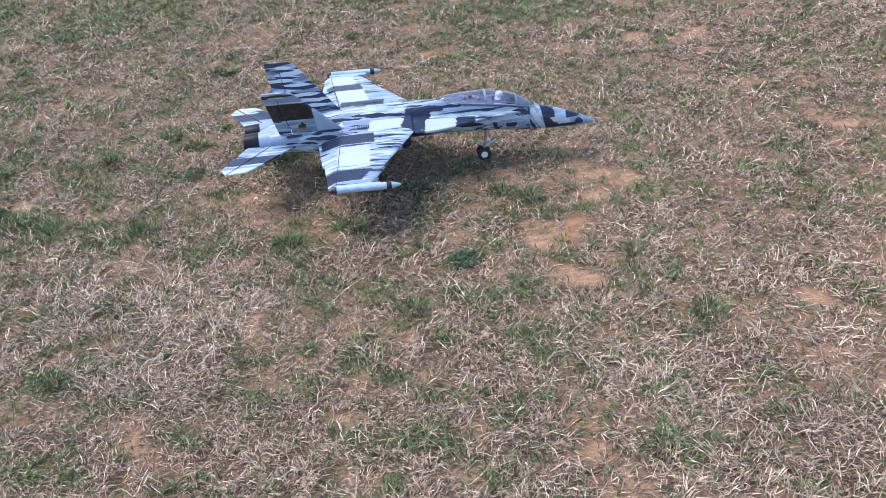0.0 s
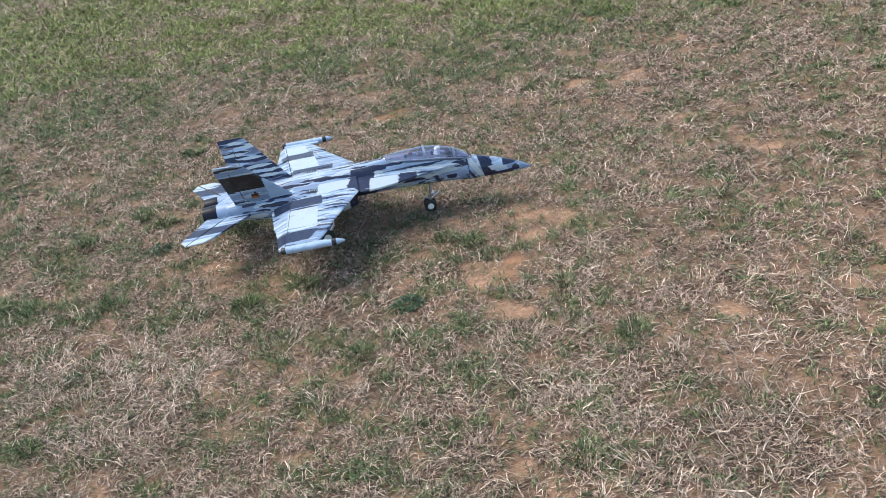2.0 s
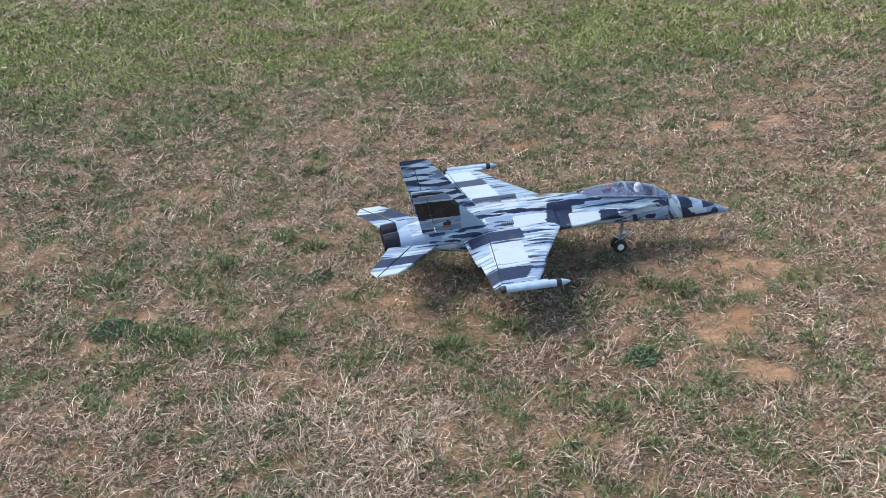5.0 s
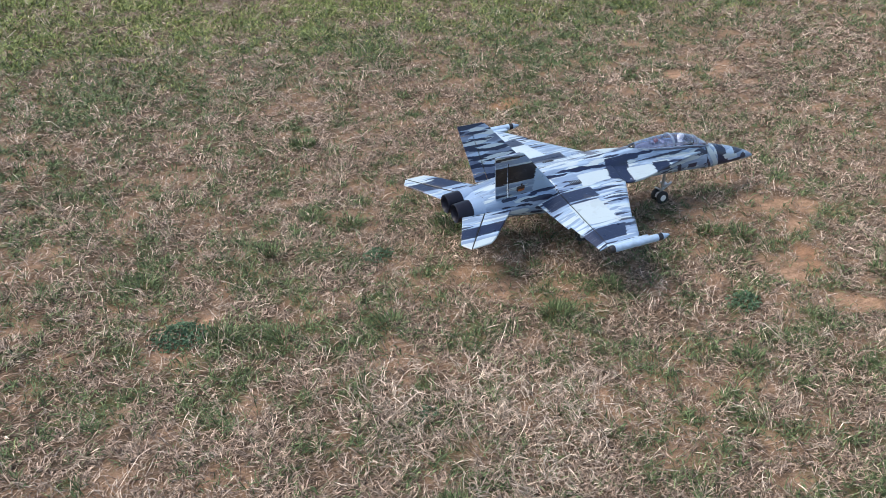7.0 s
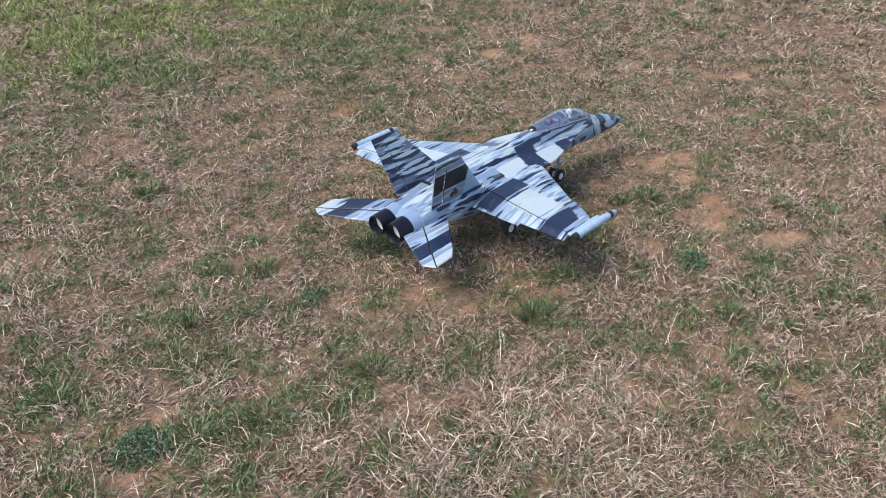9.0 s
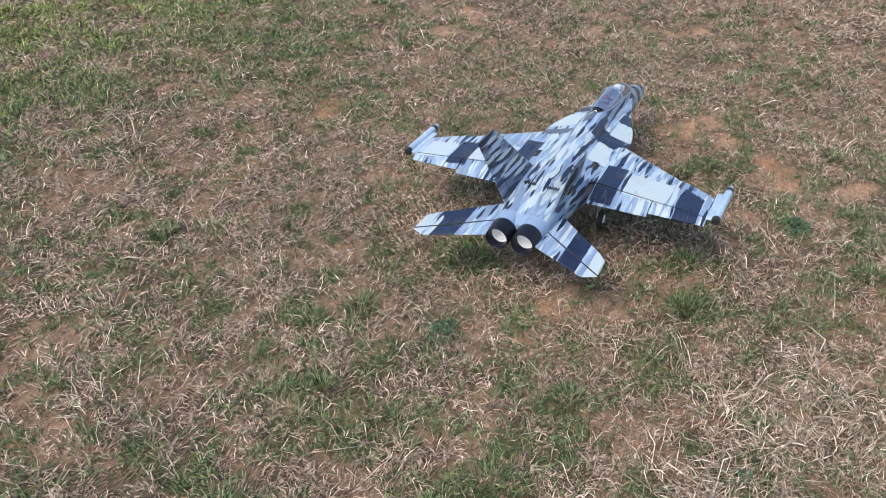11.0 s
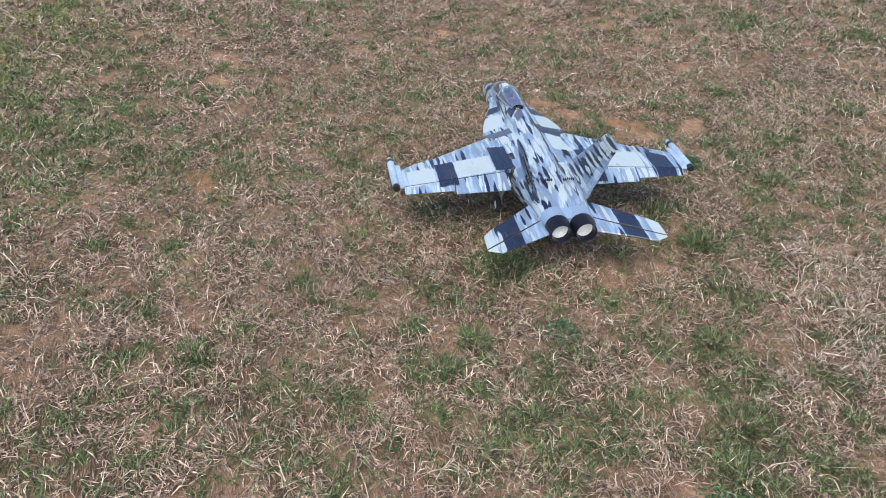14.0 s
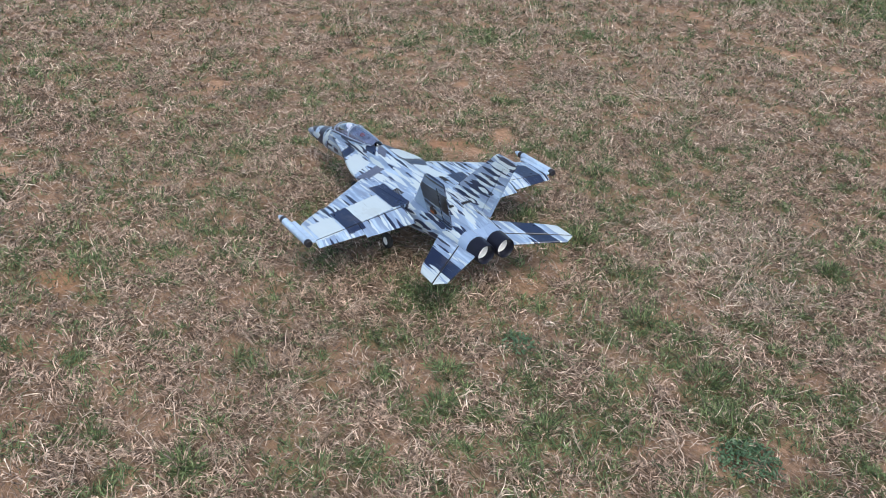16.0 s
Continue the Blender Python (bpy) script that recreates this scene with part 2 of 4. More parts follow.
MAT_DARK = worn_plain("dark_duct", (0.02, 0.021, 0.025), 0.7, vary=0.4)
MAT_TUB = worn_plain("cockpit_grey", (0.095, 0.108, 0.155), 0.5, vary=0.5)
MAT_SEAT = worn_plain("seat_red_brown", (0.16, 0.045, 0.04), 0.6, vary=0.4)
MAT_HELMET = worn_plain("white_helmet", (0.85, 0.85, 0.83), 0.3, vary=0.05)
MAT_SERVO = worn_plain("servo_case", (0.03, 0.02, 0.018), 0.4, vary=0.4)
MAT_LABEL = worn_plain("orange_servo_label", (0.32, 0.10, 0.03), 0.5, vary=0.3)
MAT_GLASS, _, gb = material("smoked_canopy", 0.04, 0.0, (0.70, 0.74, 0.90))
gb.inputs["Transmission Weight"].default_value = 1.0
gb.inputs["IOR"].default_value = 1.42
gb.inputs["Coat Weight"].default_value = 1.0
gb.inputs["Coat Roughness"].default_value = 0.05


# ---- shape helpers ----
def part(name, bm, mat, parent=None, label="", smooth=None):
    """Links a bmesh as one mesh object under a thing or a part."""
    bmesh.ops.recalc_face_normals(bm, faces=bm.faces)
    me = bpy.data.meshes.new(name)
    bm.to_mesh(me)
    bm.free()
    for one in (mat if isinstance(mat, (list, tuple)) else [mat]):
        me.materials.append(one)
    if smooth is not None:
        me.shade_smooth()
        me.set_sharp_from_angle(angle=radians(smooth))
    ob = new(name, me)
    ob.parent = parent
    return tagged(ob, label) if label else ob


def loft(bm, rings, cap=(True, True), mat=0):
    """Skins a row of rings of equal count."""
    rows = [[bm.verts.new(p) for p in ring] for ring in rings]
    n = len(rows[0])
    for a, b in zip(rows, rows[1:]):
        for i in range(n):
            bm.faces.new((a[i], a[(i + 1) % n], b[(i + 1) % n], b[i])).material_index = mat
    if cap[0]:
        bm.faces.new(rows[0][::-1]).material_index = mat
    if cap[1]:
        bm.faces.new(rows[-1]).material_index = mat
    return rows


def oval(u, y, zc, w, up, down, n=28, power=2.0):
    """A rounded ring across the length: half width w, height up above and down below zc."""
    ring = []
    for i in range(n):
        a = 2 * math.pi * i / n
        c, s = math.cos(a), math.sin(a)
        cc = math.copysign(abs(c) ** (2 / power), c)
        ss = math.copysign(abs(s) ** (2 / power), s)
        ring.append((u, y + w * cc, zc + (up if s >= 0 else down) * ss))
    return ring


def tube(bm, a, b, r0, r1=None, n=12, mat=0):
    a, b = Vector(a), Vector(b)
    r1 = r0 if r1 is None else r1
    q = (b - a).to_track_quat("Z", "Y").to_matrix()
    rings = [[p + q @ Vector((r * math.cos(2 * math.pi * i / n), r * math.sin(2 * math.pi * i / n), 0)) for i in range(n)] for p, r in ((a, r0), (b, r1))]
    loft(bm, rings, mat=mat)


def box(bm, centre, size, rot=None, mat=0, bevel=0.0):
    made = bmesh.ops.create_cube(bm, size=1.0, matrix=Matrix.LocRotScale(centre, rot, size))
    faces = {f for v in made["verts"] for f in v.link_faces}
    for f in faces:
        f.material_index = mat
    if bevel:
        edges = list({e for f in faces for e in f.edges})
        bmesh.ops.bevel(bm, geom=edges, offset=bevel, segments=1, affect="EDGES")


def lathe_x(bm, profile, y, z, n=28, mat=0):
    """Turns (x, radius) pairs round an axis along x."""
    loft(bm, [[(x, y + r * math.cos(2 * math.pi * i / n), z + r * math.sin(2 * math.pi * i / n)) for i in range(n)] for x, r in profile], (False, False), mat)


def aerofoil(lead, trail, thick, round_back=False, flat=0.0):
    """A closed thin section from the leading to the trailing point; up is a unit vector across it."""
    lead, trail = Vector(lead), Vector(trail)
    chord = [(0.0, 0.0), (0.015, 0.42), (0.06, 0.72), (0.18, 0.95), (0.4, 1.0), (0.7, 0.85 + flat), (1.0, 0.35 if not round_back else 0.8)]
    return lead, trail, thick, chord


def skin_between(bm, stations, up):
    """Lofts thin sections, each (lead, trail, thickness, chord table), with thickness along up."""
    up = Vector(up).normalized()
    rings = []
    for lead, trail, thick, chord in stations:
        top = [lead.lerp(trail, s) + up * (thick / 2 * h) for s, h in chord]
        low = [lead.lerp(trail, s) - up * (thick / 2 * h * 0.8) for s, h in chord[1:]]
        rings.append(top + low[::-1])
    loft(bm, rings)


# ---- the model jet; its own axes: x to the nose, y to its left wing, z up from the ground ----
jet = tagged(new("model_jet"), "grey, white and navy camouflaged twin-tail model jet parked on dry grass", "model aircraft")
jet.matrix_world = pose(0.1, 3.13, 0, 0, 0, -2.9)

# fuselage: rows of x, middle height, half width, height above and below it, squareness
BODY = [(0.640, 0.152, 0.0400, 0.056, 0.044, 2.3), (0.600, 0.158, 0.0425, 0.062, 0.044, 2.4), (0.540, 0.165, 0.0440, 0.066, 0.045, 2.5), (0.450, 0.172, 0.0455, 0.070, 0.048, 2.5),
        (0.380, 0.176, 0.047, 0.074, 0.050, 2.4), (0.310, 0.178, 0.050, 0.080, 0.052, 2.2), (0.240, 0.178, 0.056, 0.075, 0.054, 2.1), (0.150, 0.176, 0.062, 0.074, 0.056, 2.0),
        (0.050, 0.174, 0.064, 0.073, 0.056, 2.0), (-0.060, 0.172, 0.064, 0.071, 0.052, 2.0), (-0.160, 0.171, 0.060, 0.064, 0.048, 2.1), (-0.240, 0.170, 0.054, 0.052, 0.042, 2.2),
        (-0.310, 0.170, 0.044, 0.036, 0.034, 2.2), (-0.345, 0.170, 0.030, 0.022, 0.022, 2.2)]
bm = bmesh.new()
loft(bm, [oval(x, 0, z, w, up, dn, 36, p) for x, z, w, up, dn, p in BODY])
for s in (1, -1):
    # engine nacelle: square at the intake, round at the jet pipe
    NAC = [(0.190, 0.166, 0.080, 0.032, 0.026, 0.036, 5.0), (0.150, 0.163, 0.080, 0.036, 0.034, 0.046, 4.5), (0.080, 0.158, 0.074, 0.044, 0.050, 0.056, 3.2), (-0.040, 0.164, 0.062, 0.047, 0.054, 0.054, 2.6),
           (-0.160, 0.168, 0.050, 0.046, 0.052, 0.048, 2.3), (-0.260, 0.169, 0.042, 0.042, 0.045, 0.042, 2.1), (-0.350, 0.169, 0.0375, 0.0362, 0.0365, 0.0365, 2.0)]
    loft(bm, [oval(x, s * y, z, w, up, dn, 28, p) for x, z, y, w, up, dn, p in NAC], (False, True))
fuselage = part("fuselage", bm, SKIN_BODY, jet, smooth=50)

for s in (1, -1):
    bm = bmesh.new()
    ring = oval(0.1905, s * 0.080, 0.166, 0.0325, 0.0265, 0.0365, 28, 5.0)
    lip = oval(0.1915, s * 0.080, 0.166, 0.0300, 0.0240, 0.0340, 28, 5.0)
    back = oval(0.100, s * 0.080, 0.154, 0.028, 0.030, 0.040, 28, 3.0)
    loft(bm, [ring, lip, back], (False, True))
    part("intake_duct", bm, MAT_DARK, fuselage, "dark square engine intake", 40)

# nose section in front of the windscreen
NOSE = [(0.642, 0.152, 0.0402, 0.0565, 0.0445, 2.3), (0.690, 0.146, 0.0375, 0.0500, 0.0400, 2.2), (0.740, 0.139, 0.0335, 0.0425, 0.0345, 2.1), (0.790, 0.131, 0.0280, 0.0340, 0.0270, 2.0),
        (0.835, 0.123, 0.0210, 0.0250, 0.0190, 2.0), (0.870, 0.116, 0.0125, 0.0145, 0.0110, 2.0), (0.890, 0.1115, 0.0052, 0.0060, 0.0050, 2.0), (0.897, 0.110, 0.0012, 0.0014, 0.0012, 2.0)]
bm = bmesh.new()
loft(bm, [oval(x, 0, z, w, up, dn, 30, p) for x, z, w, up, dn, p in NOSE])
part("nose_cone", bm, SKIN_NOSE, jet, "nose cone with dark and white brushed bands", 50)


def plate(bm, outline, thick, round_edge=0.35):
    """A thin plate with softened rim from an outline of (x, y, z)."""
    pts = [Vector(p) for p in outline]
    mid = sum(pts, Vector()) / len(pts)
    up = Vector((0, 0, thick / 2))
    inner = [p.lerp(mid, min(0.5, thick * 0.5 / max((p - mid).length, 1e-6))) for p in pts]
    loft(bm, [[p + up for p in inner], [p + up * round_edge for p in pts], [p - up * round_edge for p in pts], [p - up for p in inner]])


# leading-edge extensions: curved shelves beside the cockpit, running back into the wing roots
for s in (1, -1):
    bm = bmesh.new()
    edge = [(0.600, 0.040), (0.560, 0.050), (0.500, 0.066), (0.440, 0.084), (0.380, 0.105), (0.330, 0.122), (0.280, 0.135), (0.240, 0.1405), (0.212, 0.1385)]
    pts = [(x, s * y, 0.194 + 0.1 * (0.05 - y) * 0.25 + (0.600 - x) * 0.012) for x, y in edge]
    inner = [(0.205, s * 0.020, 0.222), (0.400, s * 0.020, 0.212), (0.600, s * 0.020, 0.200)]
    back = [(0.200, s * 0.128, 0.1985)]
    plate(bm, pts + back + inner, 0.008)
    part("wing_root_extension", bm, SKIN_BODY, fuselage, smooth=30)
    bm = bmesh.new()
    plate(bm, [(0.206, s * 0.136, 0.200), (0.206, s * 0.03, 0.223), (-0.050, s * 0.03, 0.223), (-0.052, s * 0.108, 0.205), (0.0, s * 0.118, 0.207), (0.1, s * 0.13, 0.206)], 0.012)
    part("wing_fillet", bm, SKIN_BODY, fuselage, smooth=30)


def wing_lead(v):
    x = 0.202 + (0.084 - 0.202) * (v - 0.138) / (0.346 - 0.138)
    return x if v < 0.346 else 0.094 + (0.036 - 0.094) * (v - 0.346) / (0.455 - 0.346)


def wing_z(v):
    return 0.207 - 0.017 * (v - 0.1) / 0.36


def hinge_x(v):
    return -0.050 - 0.030 * (v - 0.1) / 0.36


def trail_x(v):
    return -0.138 + 0.026 * (v - 0.1) / 0.36


for s, label in ((1, "left wing with white panels and navy strokes"), (-1, "right wing with white and navy painted panels")):
    bm = bmesh.new()
    st = []
    for v in (0.100, 0.138, 0.20, 0.28, 0.345, 0.3475, 0.40, 0.440, 0.458):
        z = wing_z(v)
        lead = wing_lead(max(v, 0.138)) - (0.010 if v > 0.45 else 0)
        st.append(aerofoil((lead, s * v, z - 0.002), (hinge_x(v), s * v, z - 0.003), 0.016 - 0.015 * (v - 0.1), True))
    skin_between(bm, st, (0, 0, 1))
    wing = part("wing", bm, SKIN_WING, jet, label, 35)
    for name, v0, v1, drop, long in (("flap", 0.124, 0.297, 0.020, 0.0), ("aileron", 0.301, 0.456, 0.011, -0.006)):
        bm = bmesh.new()
        st = []
        for v in (v0, (v0 + v1) / 2, v1):
            z = wing_z(v) - 0.003
            st.append(([Vector((hinge_x(v) - 0.0022, s * v, z)), Vector((trail_x(v) - long, s * v, z - drop))] + [0.0085, [(0, 0), (0.01, 0.7), (0.06, 0.95), (0.3, 0.9), (0.7, 0.55), (1, 0.22)]]))
        skin_between(bm, st, (0, 0, 1))
        part(name, bm, SKIN_WING, wing, smooth=35)
    # dark taped hinge line
    bm = bmesh.new()
    for v in np.linspace(0.126, 0.452, 14)[:-1]:
        w = v + 0.0256
        a, b2 = Vector((hinge_x(v) - 0.001, s * v, wing_z(v) - 0.0015)), Vector((hinge_x(w) - 0.001, s * w, wing_z(w) - 0.0015))
        tube(bm, a, b2, 0.0019, n=6)
    part("hinge_line", bm, MAT_DARK, wing, "dark hinge line")
    # control horn on the aileron
    bm = bmesh.new()
    box(bm, (hinge_x(0.33) - 0.006, s * 0.33, wing_z(0.33) - 0.012), (0.012, 0.003, 0.014), mat=0)
    tube(bm, (hinge_x(0.33) - 0.004, s * 0.33, wing_z(0.33) - 0.018), (hinge_x(0.33) + 0.05, s * 0.332, wing_z(0.33) - 0.010), 0.0008, n=6)
    part("control_horn", bm, MAT_STEEL, wing)
    # wingtip rail and missile
    bm = bmesh.new()
    z = 0.191
    prof = [(-0.092, 0.0105), (-0.086, 0.0114), (-0.076, 0.0118), (-0.068, 0.0118), (0.085, 0.0118), (0.100, 0.0112), (0.122, 0.0048), (0.128, 0.0010)]
    n = 18
    loft(bm, [[(x, s * 0.482 + r * math.cos(2 * math.pi * i / n), z + r * math.sin(2 * math.pi * i / n)) for i in range(n)] for x, r in prof])
    pod = part("wingtip_missile", bm, SKIN_POD, wing, "pale blue wingtip missile with black bands", 40)
    bm = bmesh.new()
    box(bm, (-0.012, s * 0.464, z - 0.001), (0.150, 0.020, 0.008), bevel=0.002)
    part("launch_rail", bm, SKIN_POD, pod)
    for name, x0, x1 in (("front_band", 0.081, 0.097), ("tail_band", -0.0945, -0.0790)):
        bm = bmesh.new()
        lathe_x(bm, [(x0, 0.0122), (x0 + 0.004, 0.0123), (x1, 0.0121)] if name == "front_band" else [(x0, 0.0098), (x0 + 0.003, 0.0121), (x1, 0.0123)], s * 0.482, z, 18)
        bm.faces.new([v for v in bm.verts][:18])
        part(name, bm, MAT_BLACK, pod, smooth=40)

# tailplanes with their elevators
for s in (1, -1):
    A, B, C, D, E_ = Vector((-0.198, s * 0.070, 0.166)), Vector((-0.372, s * 0.262, 0.171)), Vector((-0.449, s * 0.266, 0.168)), Vector((-0.470, s * 0.229, 0.168)), Vector((-0.388, s * 0.070, 0.166))
    H = Vector((-0.304, s * 0.070, 0.166))
    bm = bmesh.new()
    plate(bm, [A, A.lerp(B, 0.5), A.lerp(B, 0.90), Vector((-0.382, s * 0.264, 0.171)), C + Vector((0.002, 0, 0)), C.lerp(H, 0.5) + Vector((0.002, 0, 0)), H + Vector((0.002, 0, 0))], 0.007)
    tail = part("tailplane", bm, SKIN_STAB, jet, "swept tailplane with navy band and white tip", 30)
    bm = bmesh.new()
    plate(bm, [H - Vector((0.002, 0, 0.0005)), H.lerp(C, 0.5) - Vector((0.002, 0, 0.0005)), C - Vector((0.002, 0, 0.0005)), D, E_.lerp(D, 0.5), E_], 0.0055)
    part("elevator", bm, SKIN_STAB, tail, smooth=30)
    bm = bmesh.new()
    tube(bm, H + Vector((0, 0, 0.002)), C + Vector((0, 0, 0.002)), 0.0017, n=6)
    part("hinge_line", bm, MAT_DARK, tail)

# canted fins with rudders; the outer faces carry the dark panels, the inner ones brush strokes
for s, label in ((1, "outward-canted left fin, dark outside, streaked inside"), (-1, "outward-canted right fin, dark outside, streaked inside")):
    base, top = (0.072, 0.205), (0.137, 0.392)
    across = Vector((0, s * (top[1] - base[1]), -(top[0] - base[0]))).normalized()

    def on_fin(x, z):
        k = (z - base[1]) / (top[1] - base[1])
        return Vector((x, s * (base[0] + (top[0] - base[0]) * k), z))

    def fin_board(bm, rows, thick):
        rings = []
        for z, x0, x1 in rows:
            a, b2 = on_fin(x0, z), on_fin(x1, z)
            cells = [(0, 0.15), (0.04, 0.7), (0.2, 1.0), (0.6, 1.0), (1, 0.6)]
            rings.append([a.lerp(b2, k) + across * (thick / 2 * h) for k, h in cells] + [a.lerp(b2, k) - across * (thick / 2 * h) for k, h in cells[::-1]])
        loft(bm, rings)
        bm.normal_update()
        bmesh.ops.recalc_face_normals(bm, faces=bm.faces)
        for f in bm.faces:
            f.material_index = 1 if f.normal.dot(across) > 0.1 else 0

    def fin_front(z):
        return -0.038 - (z - 0.205) * (0.206 - 0.038) / 0.187

    def fin_back(z):
        return -0.268 - (z - 0.205) * (0.308 - 0.268) / 0.187

    bm = bmesh.new()
    rows = [(z, fin_front(z), fin_back(z) + (0.047 if z < 0.362 else 0.0)) for z in (0.205, 0.23, 0.28, 0.33, 0.3615)]
    fin_board(bm, rows, 0.0075)
    fin = part("fin", bm, [SKIN_FIN_LEFT if s > 0 else SKIN_FIN, SKIN_FIN_OUT], jet, label, 35)
    bm = bmesh.new()
    fin_board(bm, [(0.3617, fin_front(0.3617), fin_back(0.3617)), (0.380, fin_front(0.380), fin_back(0.380)), (0.390, fin_front(0.390) - 0.002, fin_back(0.390)), (0.394, fin_front(0.394) - 0.008, fin_back(0.394) + 0.003)], 0.0075)
    part("fin_tip", bm, [SKIN_FIN_LEFT if s > 0 else SKIN_FIN, SKIN_FIN_OUT], fin, smooth=35)
    bm = bmesh.new()
    fin_board(bm, [(z, fin_back(z) + 0.0445, fin_back(z)) for z in (0.234, 0.30, 0.360)], 0.0058)
    part("rudder", bm, [SKIN_FIN_LEFT if s > 0 else SKIN_FIN, SKIN_FIN_OUT], fin, smooth=35)
    bm = bmesh.new()
    fin_board(bm, [(z, fin_back(z) + 0.0445, fin_back(z)) for z in (0.206, 0.232)], 0.0066)
    part("fin_heel", bm, [SKIN_FIN_LEFT if s > 0 else SKIN_FIN, SKIN_FIN_OUT], fin, smooth=35)
    bm = bmesh.new()
    tube(bm, on_fin(fin_back(0.234) + 0.0458, 0.234) + across * 0.003, on_fin(fin_back(0.361) + 0.0458, 0.361) + across * 0.003, 0.0012, n=6)
    part("hinge_line", bm, MAT_DARK, fin)
    # open servo bay low on the outer face
    spot = on_fin(-0.185, 0.243) + across * 0.005
    tilt_rot = Matrix.Rotation(-s * math.atan2(top[0] - base[0], top[1] - base[1]), 3, "X").to_quaternion()
    bm = bmesh.new()
    box(bm, spot, (0.026, 0.010, 0.020), tilt_rot, bevel=0.0012)
    tube(bm, spot + Vector((0.002, 0, 0.009)), spot + Vector((0.002, s * 0.002, 0.019)), 0.005, 0.004, 10)
    servo = part("servo", bm, MAT_SERVO, fin, "small black servo with orange label")
    bm = bmesh.new()
    box(bm, spot + across * 0.0054 + Vector((0, 0, -0.003)), (0.022, 0.0012, 0.008), tilt_rot)
    part("servo_label", bm, MAT_LABEL, servo)
    bm = bmesh.new()
    tube(bm, spot + Vector((0, 0, 0.012)) + across * 0.003, on_fin(fin_back(0.25) + 0.038, 0.250) + across * 0.009, 0.0008, n=6)
    tube(bm, on_fin(fin_back(0.25) + 0.040, 0.250), on_fin(fin_back(0.25) + 0.038, 0.250) + across * 0.010, 0.0022, 0.0012, n=8)
    part("push_rod", bm, MAT_STEEL, fin)

# jet nozzles
for s in (1, -1):
    bm = bmesh.new()
    lathe_x(bm, [(-0.346, 0.0366), (-0.352, 0.0372), (-0.372, 0.0352), (-0.392, 0.0335), (-0.4005, 0.0322), (-0.4015, 0.0310), (-0.400, 0.0296), (-0.388, 0.0262), (-0.374, 0.0252)], s * 0.0375, 0.169, 36)
    nozzle = part("nozzle", bm, MAT_NOZZLE, jet, "black tapered jet nozzle with white liner", 35)
    bm = bmesh.new()
    n = 36
    loft(bm, [[(x, s * 0.0375 + r * math.cos(2 * math.pi * i / n), 0.169 + r * math.sin(2 * math.pi * i / n)) for i in range(n)] for x, r in ((-0.376, 0.0256), (-0.366, 0.0250), (-0.358, 0.0225))], (False, True))
    part("nozzle_liner", bm, MAT_LINER, nozzle, "white inner liner", 35)

# louvre slots on the spine and gun-gas slots by the wing root
for mid, z in ((0.030, 0.2355), (-0.040, 0.2335)):
    for k in range(6):
        bm = bmesh.new()
        box(bm, (-0.182, mid + (k - 2.5) * 0.0062, z - abs(k - 2.5) * 0.0004), (0.012, 0.0030, 0.006), bevel=0.0008)
        part("louvre_slot", bm, MAT_DARK, fuselage)
for s in (1, -1):
    for k in range(7):
        bm = bmesh.new()
        box(bm, (0.008 + k * 0.0064, s * 0.092, 0.2165), (0.0028, 0.019, 0.0050), Euler((-s * 0.22, 0, 0)).to_quaternion(), bevel=0.0006)
        part("louvre_slot", bm, MAT_DARK, fuselage)

for k in range(5):
    bm = bmesh.new()
    box(bm, (0.232 - 0.015 * k, -0.1235 + 0.001 * k, 0.2018 - 0.0002 * k), (0.009, 0.0022 if k % 2 else 0.012, 0.0016), bevel=0.0003)
    part("stencil_bar", bm, MAT_FRAME, fuselage, "pale worn stencil bar")

# cockpit tub, seats, figure and canopy
bm = bmesh.new()
loft(bm, [oval(x, 0, z, w, 0.006, 0.02, 20, 3.0) for x, z, w in ((0.325, 0.2515, 0.012), (0.36, 0.2465, 0.022), (0.40, 0.243, 0.031), (0.50, 0.234, 0.0335), (0.60, 0.219, 0.030), (0.648, 0.2075, 0.018))])
tub = part("cockpit_floor", bm, MAT_TUB, jet, "dark grey cockpit tub", 40)
bm = bmesh.new()
box(bm, (0.572, 0, 0.2335), (0.022, 0.044, 0.020), Euler((0, radians(-18), 0)).to_quaternion(), bevel=0.005)
part("instrument_coaming", bm, MAT_BLACK, tub)
bm = bmesh.new()
box(bm, (0.455, 0, 0.245), (0.020, 0.034, 0.018), bevel=0.005)
part("rear_coaming", bm, MAT_TUB, tub)
for x, lift, mat in ((0.508, 0.243, MAT_TUB), (0.405, 0.247, MAT_TUB)):
    bm = bmesh.new()
    box(bm, (x, 0, lift), (0.010, 0.026, 0.030), Euler((0, radians(-12), 0)).to_quaternion(), bevel=0.003)
    box(bm, (x + 0.016, 0, lift - 0.010), (0.026, 0.026, 0.008), bevel=0.002)
    part("ejection_seat", bm, mat, tub)
bm = bmesh.new()
bmesh.ops.create_uvsphere(bm, u_segments=18, v_segments=12, radius=0.0125, matrix=Matrix.LocRotScale((0.532, 0, 0.2560), None, (1.1, 0.95, 0.95)))
for v in bm.verts:
    if v.co.x > 0.540 and v.co.z < 0.254:
        v.co.x -= 0.003
tube(bm, (0.527, 0, 0.238), (0.528, 0, 0.252), 0.014, 0.006, 12)
part("pilot_bust", bm, MAT_HELMET, tub, "plain white helmeted pilot bust", 50)
bm = bmesh.new()
box(bm, (0.425, 0.004, 0.2575), (0.016, 0.016, 0.014), bevel=0.004)
part("receiver_box", bm, MAT_SEAT, tub)

